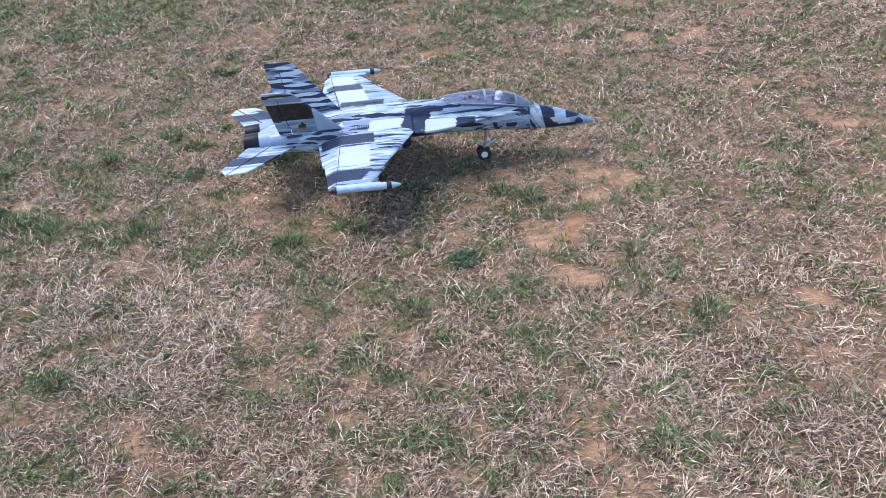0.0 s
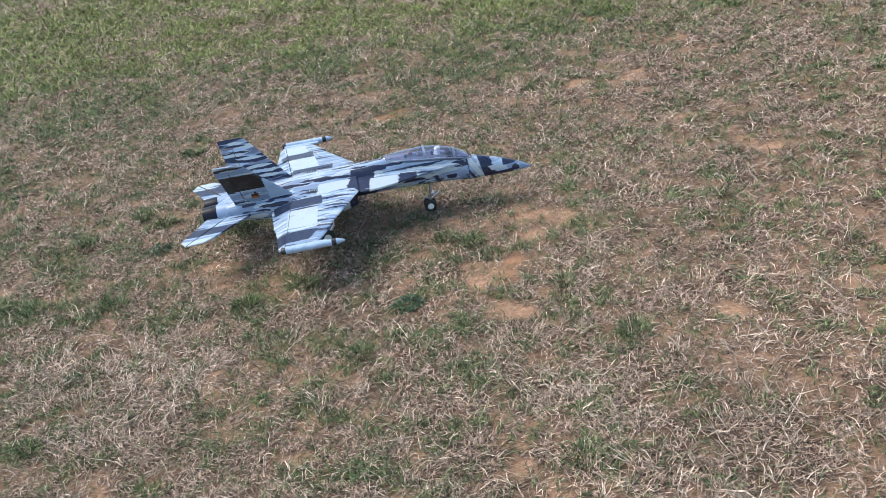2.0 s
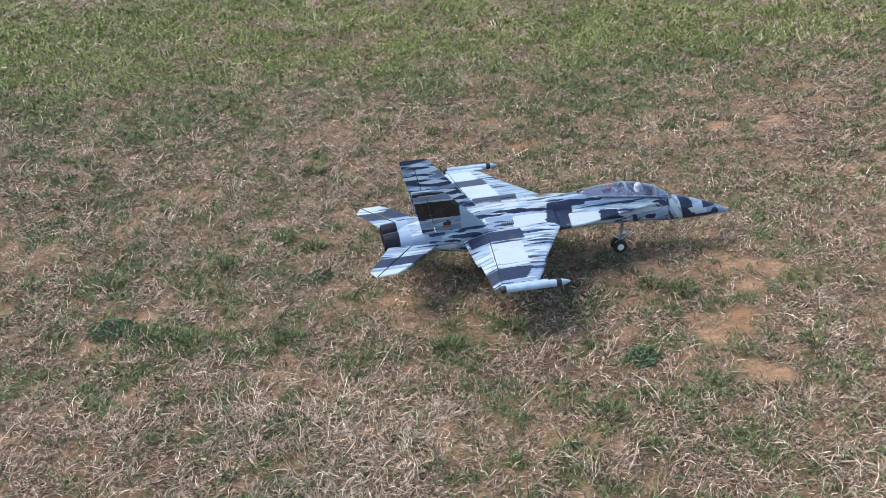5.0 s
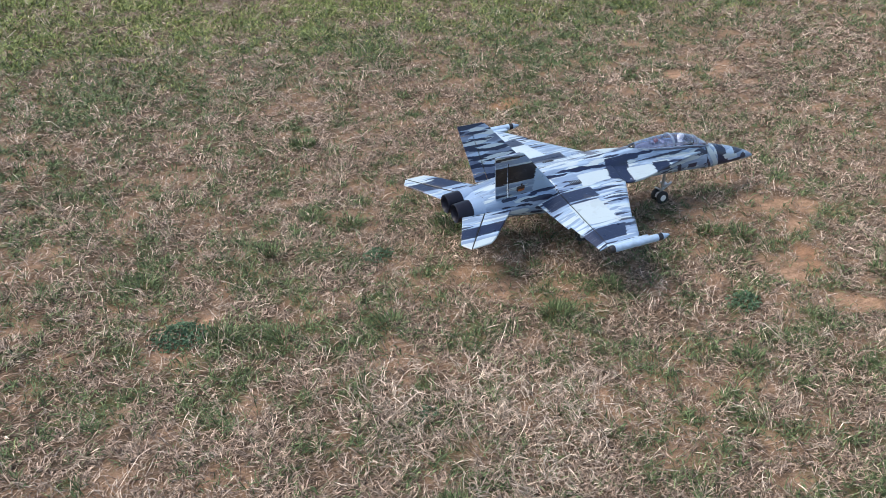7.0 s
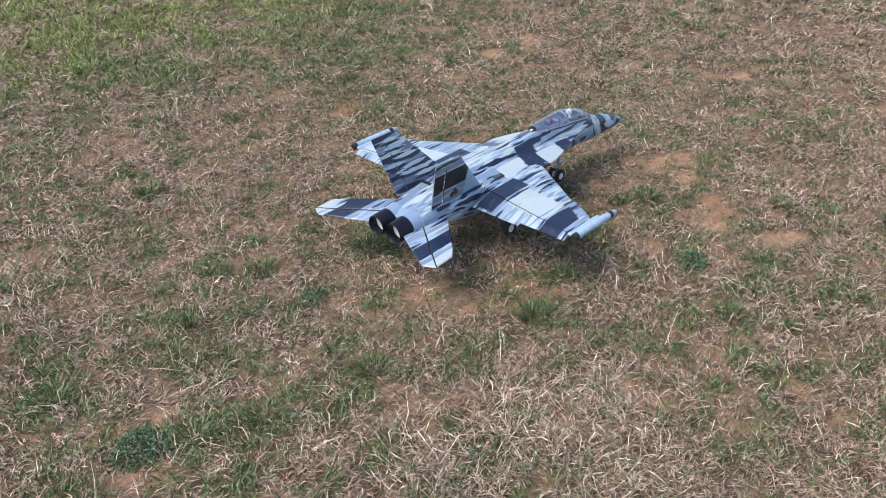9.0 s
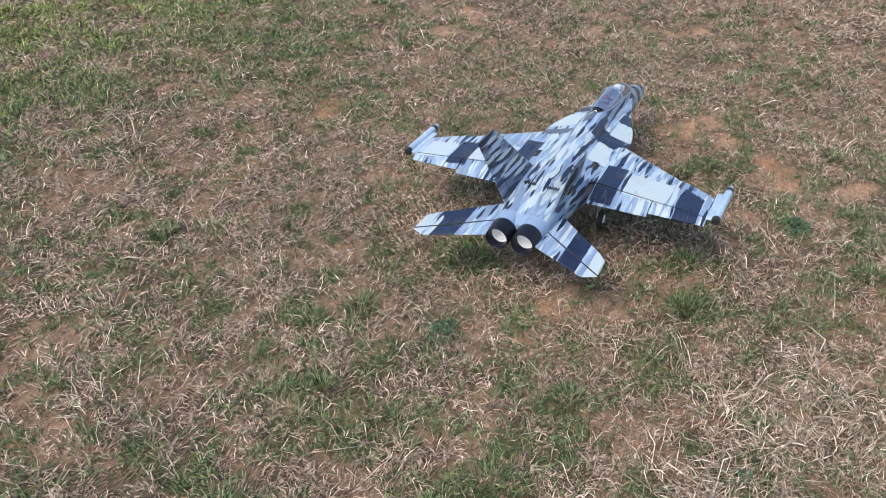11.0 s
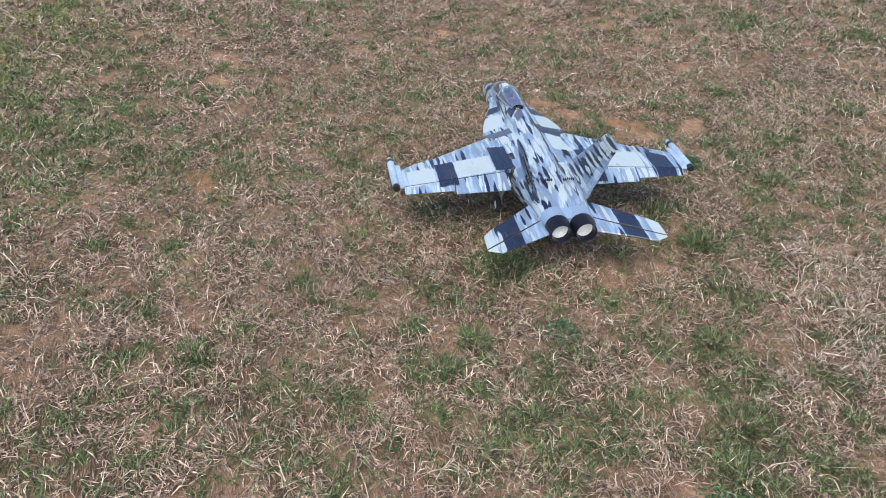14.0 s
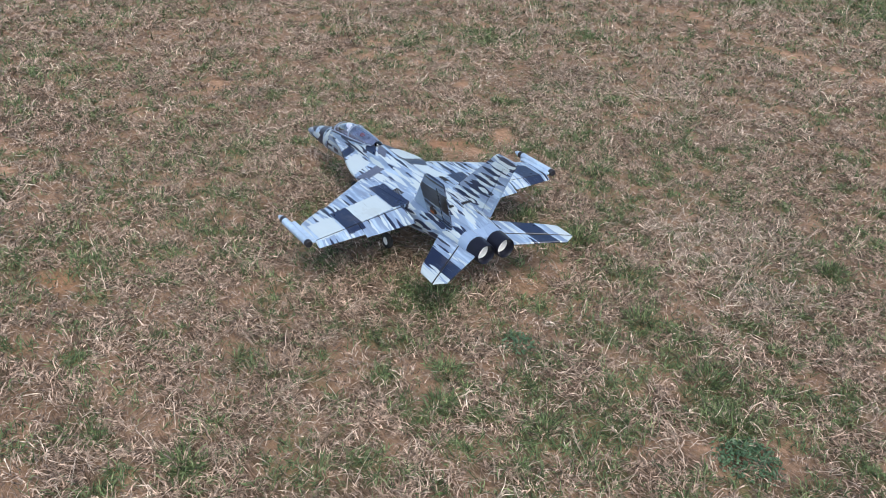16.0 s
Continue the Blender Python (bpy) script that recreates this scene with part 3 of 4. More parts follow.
CAN = [(0.300, 0.2590, 0.010, 0.003), (0.330, 0.2545, 0.022, 0.0125), (0.370, 0.2490, 0.0300, 0.0225), (0.420, 0.2440, 0.0345, 0.0310), (0.470, 0.2385, 0.0365, 0.0385), (0.520, 0.2330, 0.0370, 0.0385),
       (0.560, 0.2270, 0.0360, 0.0345), (0.600, 0.2190, 0.0330, 0.0265), (0.635, 0.2100, 0.0260, 0.0160), (0.662, 0.2010, 0.0120, 0.0050)]


def half_ring(x, z, w, h, n=15, grow=0.0):
    return [(x, (w + grow) * math.cos(math.pi * i / (n - 1)), z + (h + grow) * math.sin(math.pi * i / (n - 1)) ** 0.92) for i in range(n)]


bm = bmesh.new()
rows = [[bm.verts.new(p) for p in half_ring(*r)] for r in CAN]
for a, b2 in zip(rows, rows[1:]):
    for i in range(len(a) - 1):
        bm.faces.new((a[i], a[i + 1], b2[i + 1], b2[i]))
canopy = part("canopy", bm, MAT_GLASS, jet, "smoky blue clear bubble canopy", 60)
canopy.modifiers.new("wall", "SOLIDIFY").thickness = 0.0008
canopy.visible_shadow = False



def canopy_at(x):
    for a, b2 in zip(CAN, CAN[1:]):
        if a[0] <= x <= b2[0]:
            k = (x - a[0]) / (b2[0] - a[0])
            return [a[j] + (b2[j] - a[j]) * k for j in range(1, 4)]


for x0, x1 in ((0.472, 0.481), (0.588, 0.596)):
    bm = bmesh.new()
    rings = []
    for x, g in ((x0, 0.0), (x0, 0.0018), (x1, 0.0018), (x1, 0.0)):
        rings.append(half_ring(x, *canopy_at(x), 17, g))
    rows = [[bm.verts.new(p) for p in r] for r in rings]
    for a, b2 in zip(rows, rows[1:]):
        for i in range(16):
            bm.faces.new((a[i], a[i + 1], b2[i + 1], b2[i]))
    part("canopy_frame", bm, MAT_FRAME, canopy, "grey canopy bow", 50)
for s in (1, -1):
    bm = bmesh.new()
    for a, b2 in zip(CAN[1:], CAN[2:]):
        tube(bm, (a[0], s * (a[2] + 0.0008), a[1]), (b2[0], s * (b2[2] + 0.0008), b2[1]), 0.0022, n=8)
    part("canopy_sill", bm, MAT_FRAME, canopy, "grey canopy sill")


# landing gear
def wheel(bm_name, centre, r, width, parent):
    c = Vector(centre)
    bm = bmesh.new()
    n = 28
    prof = [(-width * 0.44, r * 0.46), (-width / 2, r * 0.56), (-width / 2, r * 0.80), (-width * 0.40, r * 0.93), (-width * 0.2, r), (width * 0.2, r), (width * 0.40, r * 0.93), (width / 2, r * 0.80), (width / 2, r * 0.56), (width * 0.44, r * 0.46)]
    loft(bm, [[(c.x + q * math.cos(2 * math.pi * i / n), c.y + y, c.z + q * math.sin(2 * math.pi * i / n)) for i in range(n)] for y, q in prof])
    tyre = part(bm_name, bm, MAT_TYRE, parent, "black rubber tyre", 35)
    bm = bmesh.new()
    prof = [(-width * 0.50, r * 0.12), (-width * 0.55, r * 0.16), (-width * 0.53, r * 0.42), (-width * 0.44, r * 0.52), (width * 0.44, r * 0.52), (width * 0.53, r * 0.42), (width * 0.55, r * 0.16), (width * 0.50, r * 0.12)]
    loft(bm, [[(c.x + q * math.cos(2 * math.pi * i / n), c.y + y, c.z + q * math.sin(2 * math.pi * i / n)) for i in range(n)] for y, q in prof])
    part("hub", bm, MAT_HUB, tyre, "white hub", 35)


bm = bmesh.new()
tube(bm, (0.472, 0, 0.024), (0.480, 0, 0.075), 0.0045)
tube(bm, (0.480, 0, 0.070), (0.484, 0, 0.135), 0.0062)
tube(bm, (0.474, 0, 0.044), (0.520, 0, 0.072), 0.0042)
tube(bm, (0.472, 0, 0.050), (0.446, 0, 0.066), 0.0030)
tube(bm, (0.472, -0.020, 0.024), (0.472, 0.020, 0.024), 0.0030)
box(bm, (0.486, 0, 0.073), (0.020, 0.030, 0.008), bevel=0.002)
gear = part("nose_leg", bm, MAT_STEEL, jet, "silver nose gear leg with forward arm", 40)
for s in (1, -1):
    wheel("nose_wheel", (0.472, s * 0.0165, 0.0245), 0.0255, 0.014, gear)
for s in (1, -1):
    bm = bmesh.new()
    tube(bm, (0.050, s * 0.112, 0.027), (0.082, s * 0.108, 0.066), 0.0048)
    tube(bm, (0.078, s * 0.108, 0.062), (0.080, s * 0.088, 0.130), 0.0058)
    tube(bm, (0.050, s * 0.108, 0.027), (0.050, s * 0.128, 0.027), 0.0030)
    tube(bm, (0.058, s * 0.112, 0.038), (0.060, s * 0.094, 0.120), 0.0030)
    gear = part("main_leg", bm, MAT_STEEL, jet, "silver trailing-arm main gear leg", 40)
    wheel("main_wheel", (0.050, s * 0.124, 0.0275), 0.0285, 0.017, gear)


# ---- ground and grass ----
def value_noise(x, y, scale, seed):
    """Smooth random field in 0..1 at so many cells a metre."""
    g = np.random.default_rng(seed).random((256, 256))
    x, y = np.asarray(x) * scale + 101.3, np.asarray(y) * scale + 57.7
    xi, yi = np.floor(x).astype(int), np.floor(y).astype(int)
    fx, fy = x - xi, y - yi
    fx, fy = fx * fx * (3 - 2 * fx), fy * fy * (3 - 2 * fy)
    at = lambda a, b: g[a % 256, b % 256]
    return (at(xi, yi) * (1 - fx) + at(xi + 1, yi) * fx) * (1 - fy) + (at(xi, yi + 1) * (1 - fx) + at(xi + 1, yi + 1) * fx) * fy


def fractal(x, y, scale, seed, octaves=3):
    return sum(value_noise(x, y, scale * 2 ** k, seed + k) * 0.5 ** k for k in range(octaves)) / sum(0.5 ** k for k in range(octaves))


# bare red-brown soil: x, y, radius
SOIL_SOUTH = [(0.74, 1.18, .06), (0.61, 1.48, .07), (0.51, 1.58, .04), (0.27, 1.71, .04), (-0.05, 1.81, .04), (-0.58, 1.82, .05), (1.38, 1.83, .06), (-0.45, 1.89, .05), (0.02, 1.93, .05), (0.86, 1.93, .04), (2.12, 1.97, .07), (1.74, 2.01, .09), (1.31, 2.04, .06), (0.79, 2.16, .03), (2.00, 2.17, .08), (-0.31, 2.20, .06), (-0.29, 2.31, .05), (0.69, 2.31, .07), (0.81, 2.34, .05), (-0.97, 2.48, .04), (0.63, 2.48, .06), (0.76, 2.54, .10), (-0.76, 2.59, .04), (-1.11, 2.75, .03), (-0.27, 2.87, .05)]
SOIL_NORTH = [(1.02, 2.89, .06), (0.91, 2.94, .15), (0.59, 2.98, .07), (-0.32, 3.02, .06), (-0.71, 3.06, .04), (2.02, 3.07, .09), (-0.59, 3.09, .04), (-0.88, 3.12, .04), (-1.15, 3.13, .06), (2.08, 3.18, .07), (-1.26, 3.19, .04), (-0.89, 3.32, .03), (-0.19, 3.47, .04), (1.89, 3.48, .08), (-1.00, 3.77, .03), (-0.38, 3.83, .05), (-0.15, 3.86, .04), (1.41, 3.88, .07), (1.74, 4.05, .09), (1.86, 4.14, .08), (1.54, 4.18, .08), (0.58, 4.25, .06), (-0.05, 4.29, .04), (2.04, 5.24, .06)]
# the worn patch under and beside the nose
SOIL_CLAY = [(0.57, 4.22, .055), (0.61, 4.27, .045), (0.78, 2.57, .05), (0.72, 2.49, .04), (2.01, 5.21, .06)]
SOIL_WORN = [(0.74, 2.53, .15), (0.96, 2.91, .16), (0.80, 2.90, .13), (1.05, 2.83, .14), (0.64, 2.96, .10), (0.63, 2.50, .10), (0.88, 2.72, .10), (0.50, 2.95, .09), (0.34, 2.58, .09), (0.45, 2.74, .10), (1.10, 2.98, .12), (0.18, 2.62, .08)]
# green tufts: x, y
TUFT_SOUTH = [(0.71, 0.66), (1.90, 0.90), (1.23, 0.91), (1.49, 0.92), (-0.36, 1.17), (1.54, 1.41), (1.65, 1.41), (0.35, 1.43), (1.99, 1.45), (0.71, 1.50), (0.78, 1.54), (0.68, 1.57), (0.03, 1.57), (0.30, 1.58), (-0.25, 1.67), (0.17, 1.69), (-0.01, 1.69), (1.07, 1.69), (0.09, 1.73), (0.76, 1.74), (-0.73, 1.76), (-0.03, 1.77), (0.82, 1.79), (0.41, 1.80), (-0.82, 1.81), (1.03, 1.82), (0.26, 1.83), (-0.45, 1.84), (0.17, 1.87), (0.52, 1.96), (0.93, 1.97), (1.21, 1.98), (2.74, 1.98), (0.31, 2.01), (-0.73, 2.01), (0.47, 2.03), (0.99, 2.03), (-0.03, 2.06), (0.67, 2.08), (-0.28, 2.09)]
TUFT_MIDDLE = [(-0.17, 2.11), (1.91, 2.11), (0.04, 2.11), (-0.84, 2.12), (2.42, 2.13), (0.11, 2.17), (0.84, 2.18), (0.96, 2.21), (0.17, 2.22), (0.39, 2.23), (0.88, 2.25), (0.31, 2.27), (0.52, 2.28), (0.98, 2.28), (0.12, 2.33), (-0.68, 2.34), (0.82, 2.35), (0.68, 2.40), (-1.12, 2.42), (-0.94, 2.43), (-0.73, 2.45), (1.00, 2.46), (-0.14, 2.50), (1.66, 2.60), (1.45, 2.61), (0.84, 2.65), (-1.02, 2.66), (-0.18, 2.67), (0.68, 2.67), (0.58, 2.67), (-0.34, 2.68), (-0.44, 2.69), (0.94, 2.70), (1.19, 2.72), (0.05, 2.73), (-0.38, 2.75), (0.65, 2.78), (1.06, 2.80), (-1.03, 2.80), (-0.73, 2.80)]
TUFT_WEST = [(0.27, 2.81), (-0.84, 2.81), (-1.15, 2.83), (0.59, 2.83), (-0.67, 2.85), (-0.94, 2.87), (-1.42, 2.89), (-0.47, 2.89), (-0.04, 2.89), (-0.70, 2.92), (1.22, 2.92), (-0.97, 2.94), (-0.88, 2.95), (-1.25, 2.95), (-0.62, 2.99), (2.30, 3.02), (-1.12, 3.02), (0.84, 3.03), (1.12, 3.04), (1.44, 3.04), (-0.84, 3.07), (-0.84, 3.15), (-1.29, 3.18), (2.03, 3.19), (1.19, 3.19), (1.73, 3.20), (1.88, 3.21), (-0.64, 3.23), (-0.82, 3.23), (-0.97, 3.25), (-1.19, 3.25), (-1.41, 3.26), (1.93, 3.32), (-0.19, 3.32), (-1.26, 3.33), (-0.71, 3.35), (-0.61, 3.35), (1.46, 3.36), (1.65, 3.40), (-0.95, 3.40)]
TUFT_NORTH = [(-0.36, 3.42), (-0.85, 3.43), (1.56, 3.44), (-1.31, 3.44), (-0.61, 3.50), (-0.52, 3.50), (-0.71, 3.51), (-1.25, 3.53), (-1.18, 3.56), (-0.28, 3.57), (-1.00, 3.57), (-0.63, 3.60), (1.26, 3.64), (-0.43, 3.64), (-0.78, 3.65), (-0.96, 3.66), (-0.60, 3.67), (1.93, 3.70), (-1.20, 3.71), (1.41, 3.72), (-0.23, 3.75), (-0.31, 3.80), (-0.70, 3.86), (-0.86, 3.88), (2.12, 3.92), (-0.15, 3.93), (1.41, 3.96), (-0.50, 4.00), (-0.65, 4.03), (-0.86, 4.04), (0.12, 4.07), (0.75, 4.13), (-0.05, 4.23), (-0.45, 4.24), (-1.43, 4.26), (1.35, 4.26), (-0.63, 4.27), (1.57, 4.29), (0.13, 4.33), (-0.79, 4.35)]
TUFT_FAR = [(-0.39, 4.37), (1.72, 4.37), (-0.21, 4.38), (1.54, 4.38), (-0.42, 4.43), (0.29, 4.46), (1.78, 4.51), (-0.14, 4.56), (0.17, 4.57), (1.34, 4.59), (-1.51, 4.71), (2.06, 4.73), (-1.60, 4.78), (-0.06, 4.82), (-0.87, 4.86), (1.69, 4.88), (0.59, 4.90), (-0.65, 4.94), (-0.84, 4.97), (-1.45, 4.98), (0.03, 5.00), (1.95, 5.10), (1.71, 5.11), (1.22, 5.11), (2.07, 5.25), (1.67, 5.27), (0.01, 5.36), (2.13, 5.41), (0.76, 5.47), (-0.05, 5.52), (0.57, 5.56), (-0.06, 5.70), (1.57, 5.72), (1.18, 5.75), (1.44, 5.97), (1.82, 6.08), (0.65, 6.13), (0.34, 6.90)]
TUFT_LARGE = [(-0.20, 3.30, .11), (-0.62, 3.02, .07), (-1.05, 3.00, .09), (1.08, 2.72, .07), (-0.95, 3.30, .08), (1.93, 1.42, .17), (1.50, 0.92, .10), (2.05, 1.85, .10), (-1.30, 3.42, .10)]
# pale thick mat of dead grass: x, y, radius
MATTED = [(-0.60, 2.34, .22), (-0.80, 2.46, .18), (-0.50, 2.22, .20), (-0.36, 2.34, .14), (-0.62, 2.16, .14)]


def smooth(v, lo, hi):
    k = np.clip((v - lo) / (hi - lo), 0, 1)
    return k * k * (3 - 2 * k)


def clay_at(x, y):
    """The few spots where orange clay lies open."""
    near = np.zeros_like(x)
    wob = (fractal(x, y, 14.0, 23, 4) - 0.5) * 2.4
    for a, b, r in SOIL_CLAY:
        near = np.maximum(near, 1.35 - np.hypot(x - a, y - b) / r + wob)
    return np.clip(near, 0, 0.85)


def spots_at(x, y):
    near = np.zeros_like(x)
    wob = (fractal(x, y, 12.0, 21, 5) - 0.52) * 3.0
    for a, b, r in SOIL_SOUTH + SOIL_NORTH:
        near = np.maximum(near, 1.1 - np.hypot((x - a) * 0.85, y - b) / (r * 1.1) + wob)
    for a, b, r in SOIL_WORN:
        near = np.maximum(near, 0.95 - np.hypot((x - a) * 0.85, y - b) / (r * 1.15) + wob * 0.55)
    # the thin worn strip that crosses the south end
    strip = 1.0 - np.abs(y - 0.12 - 0.05 * np.sin(x * 3.0)) / 0.17 + wob * 0.6 - np.clip(np.abs(x - 1.1) - 1.2, 0, 9)
    return np.clip(np.maximum.reduce([near, strip * 0.9, clay_at(x, y)]), 0, 1)


def gravel_at(x, y):
    """The pale stony verge beyond the far green band."""
    return smooth(y - 0.10 * x + (fractal(x, y, 1.5, 81, 4) - 0.5) * 1.1, 10.2, 10.6)


def bare_at(x, y):
    patchy = (fractal(x, y, 9.0, 5, 4) - 0.47) * 3.4
    return np.clip(np.maximum(spots_at(x, y), np.clip(patchy + 0.04 - 0.15 * smooth(-x, 0.3, 0.9) + 0.20 * smooth(x, 0.6, 1.6) * smooth(-y, -3.4, -2.2), 0, 0.62) * (1 - 0.6 * smooth(y, 4.6, 6.0))), 0, 1)


def green_at(x, y):
    """How green the turf is: tufts, drifts, and the greener field farther north."""
    near = np.zeros_like(x)
    ragged = (fractal(x, y, 26.0, 29, 3) - 0.5) * 2.3
    for k, (a, b) in enumerate(TUFT_SOUTH + TUFT_MIDDLE + TUFT_WEST + TUFT_NORTH + TUFT_FAR):
        r = 0.034 + 0.032 * ((k * 37) % 11) / 11 + 0.012 * max(0.0, b - 4.0)
        near = np.maximum(near, 1.0 - np.hypot((x - a) * 0.8, y - b) / r + ragged)
    for a, b, r in TUFT_LARGE:
        near = np.maximum(near, 1.15 - np.hypot((x - a) * 0.8, y - b) / r + ragged)
    fine = fractal(x, y, 15.0, 33, 3)
    drift = smooth(fine + 0.34 * (fractal(x, y, 1.7, 31, 3) - 0.5) - 0.05 * smooth(x, 0.4, 1.2) * smooth(-y, -4.2, -2.5) + 0.05 * smooth(-x, 0.2, 0.8) * smooth(y, 3.5, 4.1), 0.60, 0.71) * 0.65
    west = smooth(-x, 0.45, 0.95) * smooth(y, 2.45, 2.9) * smooth(-y, -4.3, -3.5) * smooth(fine, 0.53, 0.66) * 0.6
    south = smooth(-y + 0.6 * (fractal(x, y, 1.6, 45, 3) - 0.5), 0.25, 0.7) * smooth(fine, 0.42, 0.6) * 0.9
    edge = y + 0.16 * x + (fractal(x, y, 1.1, 35, 4) - 0.5) * 2.4
    field = smooth(edge, 4.3, 5.7) * smooth(fractal(x, y, 6.5, 37, 3), 0.28, 0.52)
    lush = np.maximum(smooth(-x + 0.5 * (fractal(x, y, 2.0, 38, 3) - 0.5), 0.9, 1.5) * smooth(y, 6.2, 6.9) * smooth(-y, -8.4, -7.8), smooth(y - 0.10 * x, 9.0, 9.5))
    straw = smooth(fractal(x, y, 2.3, 36, 3) + 0.25 * smooth(y, 8.0, 8.5) * smooth(-y, -9.3, -8.8), 0.60, 0.76) * 0.7
    field = np.maximum(field * (1 - straw), lush * (0.65 + 0.35 * smooth(fine, 0.40, 0.55)))
    return np.clip(np.maximum.reduce([near, drift, west, south, field]) * (1 - 0.92 * gravel_at(x, y)), 0, 1)


def mat_at(x, y):
    m = np.zeros_like(x)
    for a, b, r in MATTED:
        m = np.maximum(m, 1.3 - np.hypot(x - a, y - b) / r + (fractal(x, y, 9.0, 71, 3) - 0.5) * 1.4)
    return np.clip(m, 0, 1)


def height_at(x, y):
    fade = np.exp(-(np.hypot(x - 0.1, y - 3.0) / 14.0) ** 2)
    return ((fractal(x, y, 0.9, 41) - 0.5) * 0.020 + (fractal(x, y, 7.0, 43, 3) - 0.5) * 0.012) * fade - 0.006


def lines(lo, hi, step, far):
    a = list(np.arange(lo, hi + 1e-6, step))
    up, dn, d = [], [], step
    while (up[-1] if up else a[-1]) < far:
        d *= 1.09
        up.append((up[-1] if up else a[-1]) + d)
        dn.append((dn[-1] if dn else a[0]) - d)
    return np.array(dn[::-1] + a + up)


gx, gy = lines(-2.4, 3.6, 0.030, 900.0), lines(0.0, 6.6, 0.030, 900.0)
X, Y = np.meshgrid(gx, gy)
Z = height_at(X, Y)
nx, ny = len(gx), len(gy)
idx = np.arange(nx * ny).reshape(ny, nx)
quads = np.stack([idx[:-1, :-1], idx[:-1, 1:], idx[1:, 1:], idx[1:, :-1]], -1).reshape(-1, 4)


def fast_mesh(name, verts, loops, sizes):
    me = bpy.data.meshes.new(name)
    me.vertices.add(len(verts))
    me.vertices.foreach_set("co", np.ascontiguousarray(verts, dtype=np.float32).ravel())
    me.loops.add(len(loops))
    me.loops.foreach_set("vertex_index", np.ascontiguousarray(loops, dtype=np.int32))
    me.polygons.add(len(sizes))
    starts = np.concatenate([[0], np.cumsum(sizes)[:-1]])
    me.polygons.foreach_set("loop_start", starts.astype(np.int32))
    me.update(calc_edges=True)
    return me


gm = fast_mesh("ground", np.stack([X.ravel(), Y.ravel(), Z.ravel()], 1), quads.ravel(), np.full(len(quads), 4))
# away from the mown field the mix evens out
OUTER = smooth(np.maximum.reduce([-2.4 - X, X - 4.6, 0.0 - Y, Y - 10.5, np.zeros_like(X)]).ravel(), 0.2, 2.2)
broad = fractal(X.ravel(), Y.ravel(), 0.22, 91, 4)
EVEN = {"bare": 0.26 * smooth(broad, 0.45, 0.80), "green": 0.40 * smooth(-broad, -0.62, -0.30), "gravel": 0.0, "clay": 0.0}
for key, field in (("bare", bare_at), ("green", green_at), ("gravel", gravel_at), ("clay", clay_at)):
    value = field(X.ravel(), Y.ravel()) * (1 - OUTER) + OUTER * EVEN[key]
    gm.attributes.new(key, "FLOAT", "POINT").data.foreach_set("value", value.astype(np.float32))
gm.shade_smooth()
MAT_GROUND, nt, b = material("thatch_and_soil", 0.95)
b.inputs["Specular IOR Level"].default_value = 0.2
co = nt.nodes.new("ShaderNodeTexCoord").outputs["Object"]
n1, n2, n3 = texture_noise(nt, co, 240.0, 4.0, 0.7), texture_noise(nt, co, 28.0, 5.0, 0.65), texture_noise(nt, co, 3.0, 4.0)
strand = None
for turn in (0.35, 1.15, 1.95, 2.75):
    mp = node(nt, "Mapping")
    mp.inputs["Rotation"].default_value = (0, 0, turn)
    mp.inputs["Scale"].default_value = (26, 190, 1)
    nt.links.new(co, mp.inputs[0])
    one = node(nt, "TexNoise", Scale=1.0, Detail=1.5, Roughness=0.5, Distortion=0.9)
    nt.links.new(mp.outputs[0], one.inputs["Vector"])
    strand = one.outputs["Fac"] if strand is None else calc(nt, "MAXIMUM", strand, one.outputs["Fac"])
rs = node(nt, "ValToRGB")
for i, (at, tint) in enumerate(((0.53, (0.055, 0.039, 0.024)), (0.80, (0.43, 0.305, 0.225)), (0.66, (0.17, 0.113, 0.078)))):
    el = rs.color_ramp.elements[i] if i < 2 else rs.color_ramp.elements.new(at)
    el.position, el.color = at, (*tint, 1)
nt.links.new(strand, rs.inputs[0])
straw = rs.outputs[0]
soil = blend(nt, n2.outputs["Fac"], (0.49, 0.248, 0.145), (0.66, 0.445, 0.325))
open_clay = nt.nodes.new("ShaderNodeAttribute")
open_clay.attribute_name = "clay"
crumbs = texture_noise(nt, co, 75.0, 4.0, 0.75)
soil = blend(nt, calc(nt, "MULTIPLY", calc(nt, "SUBTRACT", crumbs.outputs["Fac"], 0.36), 3.6, True), (0.31, 0.178, 0.100), soil)
soil = blend(nt, calc(nt, "MULTIPLY", n1.outputs["Fac"], 0.6), soil, (0.42, 0.27, 0.17))
soil = blend(nt, calc(nt, "MULTIPLY", open_clay.outputs["Fac"], 0.8), soil, (0.40, 0.20, 0.105))
moss = blend(nt, n1.outputs["Fac"], (0.040, 0.064, 0.015), (0.150, 0.19, 0.055))
stones = nt.nodes.new("ShaderNodeTexVoronoi")
stones.inputs["Scale"].default_value = 26.0
nt.links.new(co, stones.inputs["Vector"])
stony = blend(nt, stones.outputs["Color"], (0.10, 0.085, 0.068), (0.34, 0.29, 0.24))


def painted(key):
    a = nt.nodes.new("ShaderNodeAttribute")
    a.attribute_name = key
    return a.outputs["Fac"]


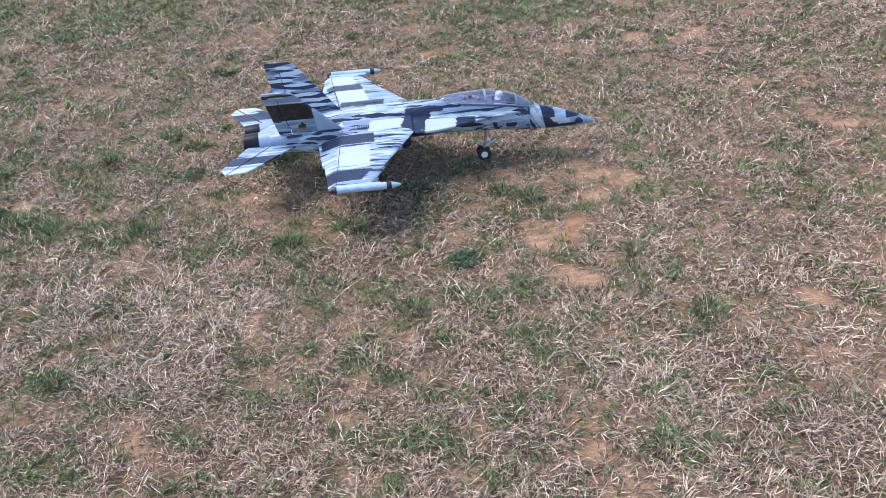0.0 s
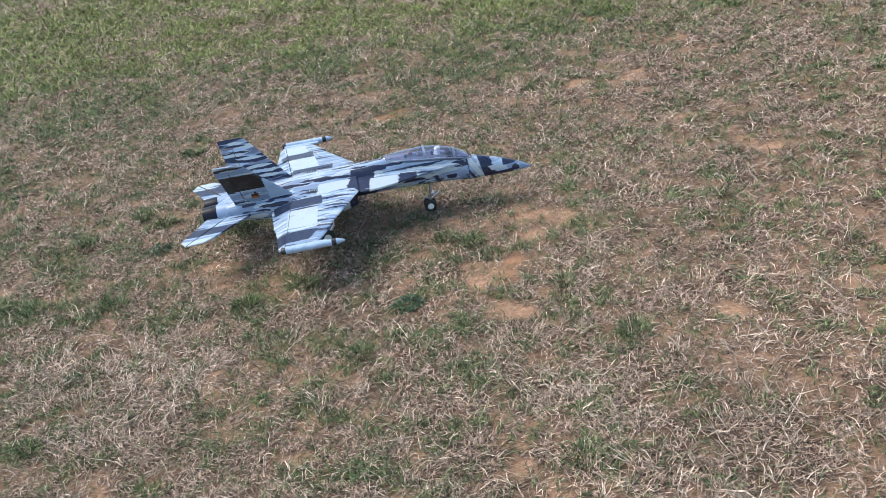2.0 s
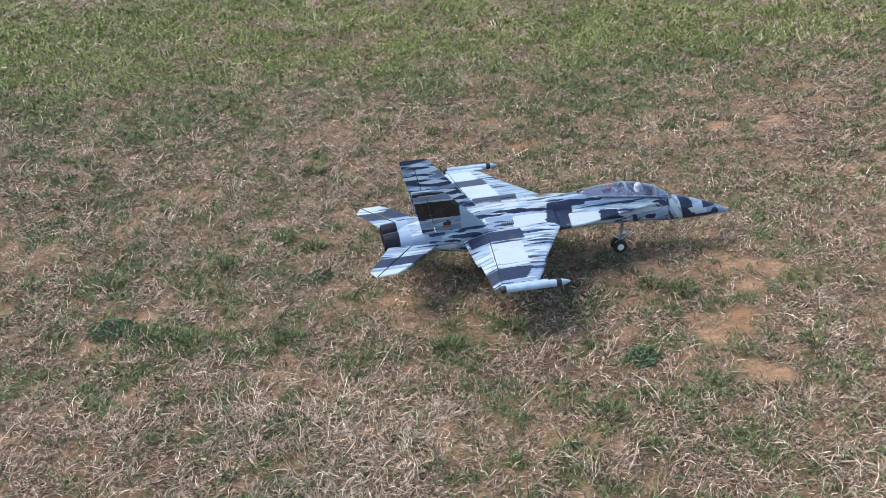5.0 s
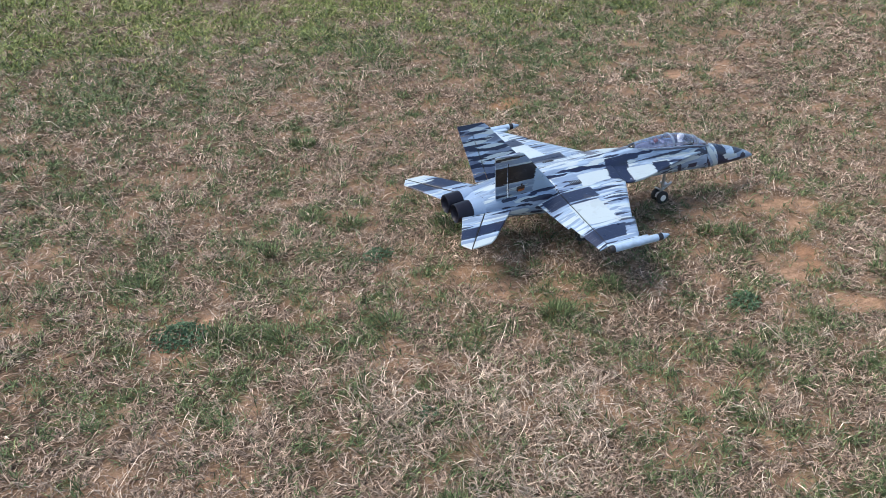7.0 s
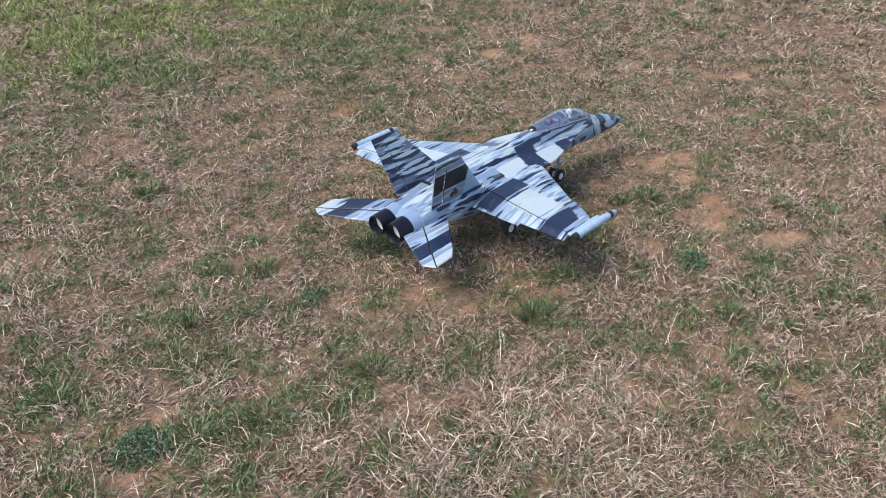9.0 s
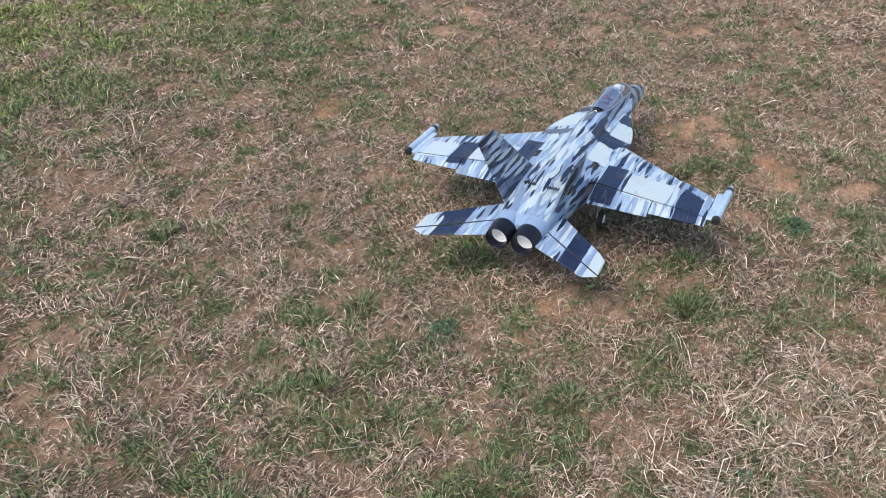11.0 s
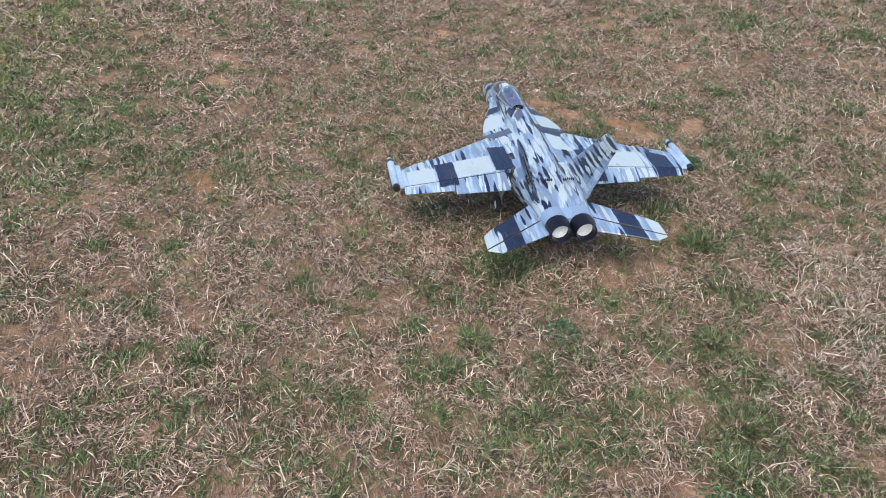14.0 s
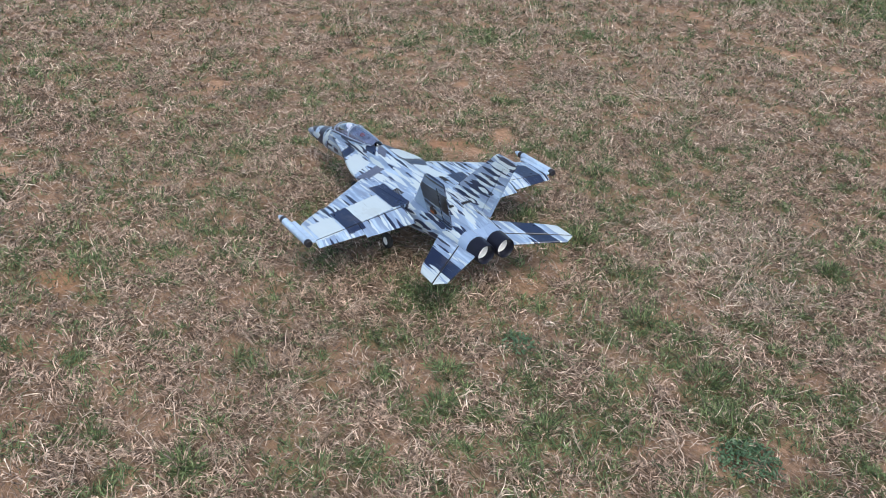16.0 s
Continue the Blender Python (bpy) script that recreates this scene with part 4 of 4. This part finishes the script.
bare_mask = calc(nt, "MULTIPLY", painted("bare"), calc(nt, "ADD", calc(nt, "MULTIPLY", n2.outputs["Fac"], 1.8), -0.05, True), True)
under = blend(nt, calc(nt, "MULTIPLY", painted("green"), 0.66), straw, moss)
dry = blend(nt, painted("gravel"), blend(nt, bare_mask, under, soil), stony)
nt.links.new(blend(nt, calc(nt, "MULTIPLY", n3.outputs["Fac"], 0.15), dry, (0.14, 0.095, 0.06)), b.inputs["Base Color"])
bumped(nt, b, calc(nt, "ADD", strand, calc(nt, "MULTIPLY", n1.outputs["Fac"], 0.35)), 1.0, 0.008)
gm.materials.append(MAT_GROUND)
tagged(new("ground", gm), "dry clay field thatched with dead grass", "ground", kind="structure")

# the fields on a fine raster, for quick look-up
CELL, WEST_END, SOUTH_END = 0.013, -4.4, -2.8
RX, RY = np.meshgrid(np.arange(WEST_END, 6.0, CELL), np.arange(SOUTH_END, 13.2, CELL))
RASTER = {"bare": bare_at(RX, RY), "green": green_at(RX, RY), "gravel": gravel_at(RX, RY), "mat": mat_at(RX, RY), "worn": spots_at(RX, RY)}


def looked_up(key, x, y):
    i = np.clip(((x - WEST_END) / CELL).round().astype(int), 0, RX.shape[1] - 1)
    j = np.clip(((y - SOUTH_END) / CELL).round().astype(int), 0, RX.shape[0] - 1)
    return RASTER[key][j, i]


def blades(name, x, y, length, width, lean, curl, head, mat, rng, lift=0.0, twist=0.4):
    """Bent blades of five corners: a root pair, a middle pair and the tip."""
    n = len(x)
    base = height_at(x, y) - 0.002 + lift
    bend = rng.uniform(0.38, 0.60, n)
    turn = rng.normal(0, twist, n)
    wx, wy, roll = -np.sin(head) * width / 2, np.cos(head) * width / 2, rng.normal(0, 0.45, n) * width / 2
    px, py = x + np.cos(head) * np.sin(lean) * length * bend, y + np.sin(head) * np.sin(lean) * length * bend
    pz = base + np.maximum(np.cos(lean), 0.02) * length * bend + 0.002
    tilt, h = np.minimum(lean + curl, 2.1), head + turn
    tx, ty = px + np.cos(h) * np.sin(tilt) * length * (1 - bend), py + np.sin(h) * np.sin(tilt) * length * (1 - bend)
    tz = np.maximum(pz + np.cos(tilt) * length * (1 - bend), base)
    v = np.empty((n, 5, 3), np.float32)
    v[:, 0] = np.stack([x - wx * 0.7, y - wy * 0.7, base], 1)
    v[:, 1] = np.stack([x + wx * 0.7, y + wy * 0.7, base], 1)
    v[:, 2] = np.stack([px + wx, py + wy, pz + roll], 1)
    v[:, 3] = np.stack([px - wx, py - wy, pz - roll], 1)
    v[:, 4] = np.stack([tx, ty, tz], 1)
    loops = (np.array([0, 1, 2, 3, 3, 2, 4])[None] + 5 * np.arange(n)[:, None]).ravel()
    me = fast_mesh(name, v.reshape(-1, 3), loops, np.tile([4, 3], n))
    me.materials.append(mat)
    return new(name, me)


def coarse(x, y):
    """Blades grow larger and fewer away from the middle of the field."""
    return 1 + np.clip(np.hypot(x + 0.1, y - 2.7) - 1.25, 0, 9) * 0.32


def scatter(rng, per_metre, keep):
    """Points over the field, kept by a chance, so many to a square metre in the middle."""
    n = int(per_metre * 10.2 * 15.8)
    x, y, thin = rng.uniform(-4.3, 5.9, n), rng.uniform(-2.7, 13.1, n), rng.exponential(0.3, n)
    ok = (rng.random(n) < coarse(x, y) ** -2) & (x > -1.85 - np.clip(y - 3, 0, 9) * 0.17 - thin) & (y > 2.55 - (x + 1.65) * 1.68 - 1.6 * thin) & (y < 12.2 - (x + 3) * 0.74 + thin)
    ok &= (x < 4.9 + thin) & (y > -1.9 - thin)
    x, y = x[ok], y[ok]
    ok = rng.random(len(x)) < keep(x, y)
    return x[ok], y[ok]


def clumped(rng, x, y, count, spread, fan):
    """Roots and headings of bundles of blades round each point."""
    head = np.repeat(rng.uniform(0, 2 * math.pi, len(x)), count) + rng.normal(0, fan, len(x) * count)
    big = np.repeat(coarse(x, y), count)
    a, d = rng.uniform(0, 6.283, len(head)), np.abs(rng.normal(0, spread, len(head))) * big
    return np.repeat(x, count) + d * np.cos(a), np.repeat(y, count) + d * np.sin(a), head, big


STRAW = grass_material("dead_grass_blades", [(0.0, (0.100, 0.070, 0.049)), (1.0, (0.56, 0.45, 0.36)), (0.28, (0.215, 0.149, 0.109)), (0.62, (0.365, 0.265, 0.202)), (0.90, (0.465, 0.355, 0.275))])
STRAW_PALE = grass_material("bleached_grass_blades", [(0.0, (0.20, 0.158, 0.115)), (1.0, (0.64, 0.535, 0.43)), (0.5, (0.42, 0.33, 0.255))])
GREEN = grass_material("green_grass_blades", [(0.0, (0.036, 0.056, 0.018)), (1.0, (0.200, 0.242, 0.114)), (0.5, (0.088, 0.127, 0.052))])
rng = np.random.default_rng(11)
x, y = scatter(rng, 6900, lambda x, y: np.clip((fractal(x, y, 24.0, 51, 2) - 0.5) * (2.2 + 2.2 * smooth(np.hypot(x, y - 2.9), 1.0, 2.4)) + 0.85, 0, 1) * (1 - 0.30 * smooth(-x, 0.35, 0.9) * smooth(y, 2.4, 2.9)) * np.clip(1.0 - looked_up("worn", x, y) * 0.80, 0, 1) * np.clip(1.0 - looked_up("bare", x, y) * 0.85, 0, 1) * (1 - 0.9 * looked_up("gravel", x, y)) * np.clip(1.05 - looked_up("green", x, y) * 0.70, 0, 1))
x, y, head, big = clumped(rng, x, y, 6, 0.013, 0.70)
n = len(x)
grass = blades("dead_grass", x, y, rng.uniform(0.014, 0.050, n) * big ** 0.8, rng.uniform(0.0012, 0.0033, n) * big, np.clip(rng.normal(1.25, 0.18, n), 0.5, 1.52), rng.uniform(-0.05, 0.55, n), head, STRAW, rng, 0.0, 0.6)
tagged(grass, "matted tan dead grass blades lying on the soil", "grass", kind="stuff")
# the pale strawy mat
x, y = scatter(rng, 2900, lambda x, y: np.maximum(looked_up("mat", x, y) * 0.80, (0.09 + 0.26 * smooth(x, -0.4, 0.3) * smooth(-y, -2.3, -1.7) * smooth(fractal(x, y, 5.0, 59, 3), 0.35, 0.6)) * (1 - looked_up("bare", x, y))))
x, y, head, big = clumped(rng, x, y, 4, 0.014, 0.45)
n = len(x)
mat_ob = blades("bleached_grass", x, y, rng.uniform(0.030, 0.075, n) * (1 + 1.1 * (rng.random(n) < 0.06)) * big ** 0.7, rng.uniform(0.0013, 0.0027, n) * big, np.clip(rng.normal(1.12, 0.22, n), 0.4, 1.5), rng.uniform(0.1, 0.7, n), head, STRAW_PALE, rng, 0.003, 0.6)
tagged(mat_ob, "bleached thick mat of dead grass", "grass", kind="stuff")
# green shoots
x, y = scatter(rng, 6500, lambda x, y: np.clip(looked_up("green", x, y) * 1.05, 0.07 + 0.08 * smooth(fractal(x, y, 2.6, 57, 2), 0.4, 0.6), 1) * (1 - looked_up("worn", x, y) * 0.7))
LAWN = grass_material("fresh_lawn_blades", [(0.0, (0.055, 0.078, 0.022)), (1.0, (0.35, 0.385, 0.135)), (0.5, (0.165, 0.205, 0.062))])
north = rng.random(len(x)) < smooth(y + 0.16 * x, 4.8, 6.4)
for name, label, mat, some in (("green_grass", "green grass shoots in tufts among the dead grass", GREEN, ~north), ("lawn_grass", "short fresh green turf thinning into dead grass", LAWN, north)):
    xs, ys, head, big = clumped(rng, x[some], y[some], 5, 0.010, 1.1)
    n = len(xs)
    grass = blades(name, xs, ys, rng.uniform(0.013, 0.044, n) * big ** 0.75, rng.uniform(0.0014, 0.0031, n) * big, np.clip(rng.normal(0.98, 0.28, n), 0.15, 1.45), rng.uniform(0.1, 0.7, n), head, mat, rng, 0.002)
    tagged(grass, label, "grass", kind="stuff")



# the lushest single tufts, each with its blades standing out from the middle
def tuft(x, y, size, count, seed):
    one = np.random.default_rng(seed)
    a, d = one.uniform(0, 6.283, count), size * np.sqrt(one.random(count)) * 0.75
    ob = blades("grass_tuft", x + d * np.cos(a) * 1.15, y + d * np.sin(a), one.uniform(0.026, 0.062, count), one.uniform(0.0016, 0.0032, count), np.clip(0.35 + 0.6 * d / size + one.normal(0, 0.2, count), 0.1, 1.3), one.uniform(0.1, 0.8, count), a + one.normal(0, 0.6, count), GREEN, one)
    foot = Vector((x, y, float(height_at(np.array([x]), np.array([y]))[0])))
    ob.data.transform(Matrix.Translation(-foot))
    ob.location = foot
    return tagged(ob, "upright green grass tuft standing in dead grass", "grass tuft", group="lush grass tufts")


for k, (x, y, size) in enumerate(((-0.19, 3.31, 0.085), (0.89, 2.37, 0.035), (0.66, 2.76, 0.055), (0.58, 2.84, 0.045), (-0.84, 2.12, 0.05), (0.17, 2.22, 0.05), (1.00, 2.03, 0.05), (0.68, 1.57, 0.06), (-1.28, 3.43, 0.06),
                                  (-1.12, 3.02, 0.055), (-0.62, 3.60, 0.045), (-0.85, 3.43, 0.045), (-0.97, 2.94, 0.05), (-0.52, 3.50, 0.045), (-0.66, 2.86, 0.045), (0.04, 2.72, 0.05), (-0.18, 2.67, 0.05), (-0.43, 4.24, 0.05))):
    tuft(x, y, size, int(50 + size * 1900), 300 + k)

# low broad-leaved weeds, each a rosette
LEAF = worn_plain("weed_leaf", (0.056, 0.100, 0.052), 0.5, vary=0.6, scale=120.0)


def weed(x, y, size, count, seed):
    rr = random.Random(seed)
    bm = bmesh.new()
    z0 = float(height_at(np.array([x]), np.array([y]))[0])
    for _ in range(count):
        a, d = rr.uniform(0, 6.283), size * math.sqrt(rr.random()) * rr.uniform(0.8, 1.25)
        c = Vector((d * math.cos(a) * 1.2, d * math.sin(a), rr.uniform(0.008, 0.036) * (1.25 - min(1.1, d / size))))
        q = Euler((rr.uniform(-0.55, 0.55), rr.uniform(-0.55, 0.55), rr.uniform(0, 6.283))).to_matrix()
        ll, ww = rr.uniform(0.008, 0.016), rr.uniform(0.0040, 0.0078)
        ring = [bm.verts.new(c + q @ Vector(p)) for p in ((0, 0, 0), (ll * 0.35, ww / 2, 0.002), (ll * 0.75, ww * 0.46, 0.001), (ll, 0, -0.003), (ll * 0.75, -ww * 0.46, 0.001), (ll * 0.35, -ww / 2, 0.002))]
        mid = bm.verts.new(c + q @ Vector((ll * 0.5, 0, -0.0015)))
        for i in range(6):
            bm.faces.new((ring[i], ring[(i + 1) % 6], mid))
    ob = part("weed", bm, LEAF)
    ob.location = (x, y, z0 - 0.001)
    return tagged(ob, "low dark green broad-leaved weed clump in dead grass", "weed", group="weeds in the turf")


for k, (x, y, size, count) in enumerate(((0.365, 2.445, 0.046, 230), (-0.53, 3.245, 0.046, 170), (-1.235, 3.10, 0.068, 480), (-0.747, 2.44, 0.026, 40))):
    weed(x, y, size, count, 70 + k)
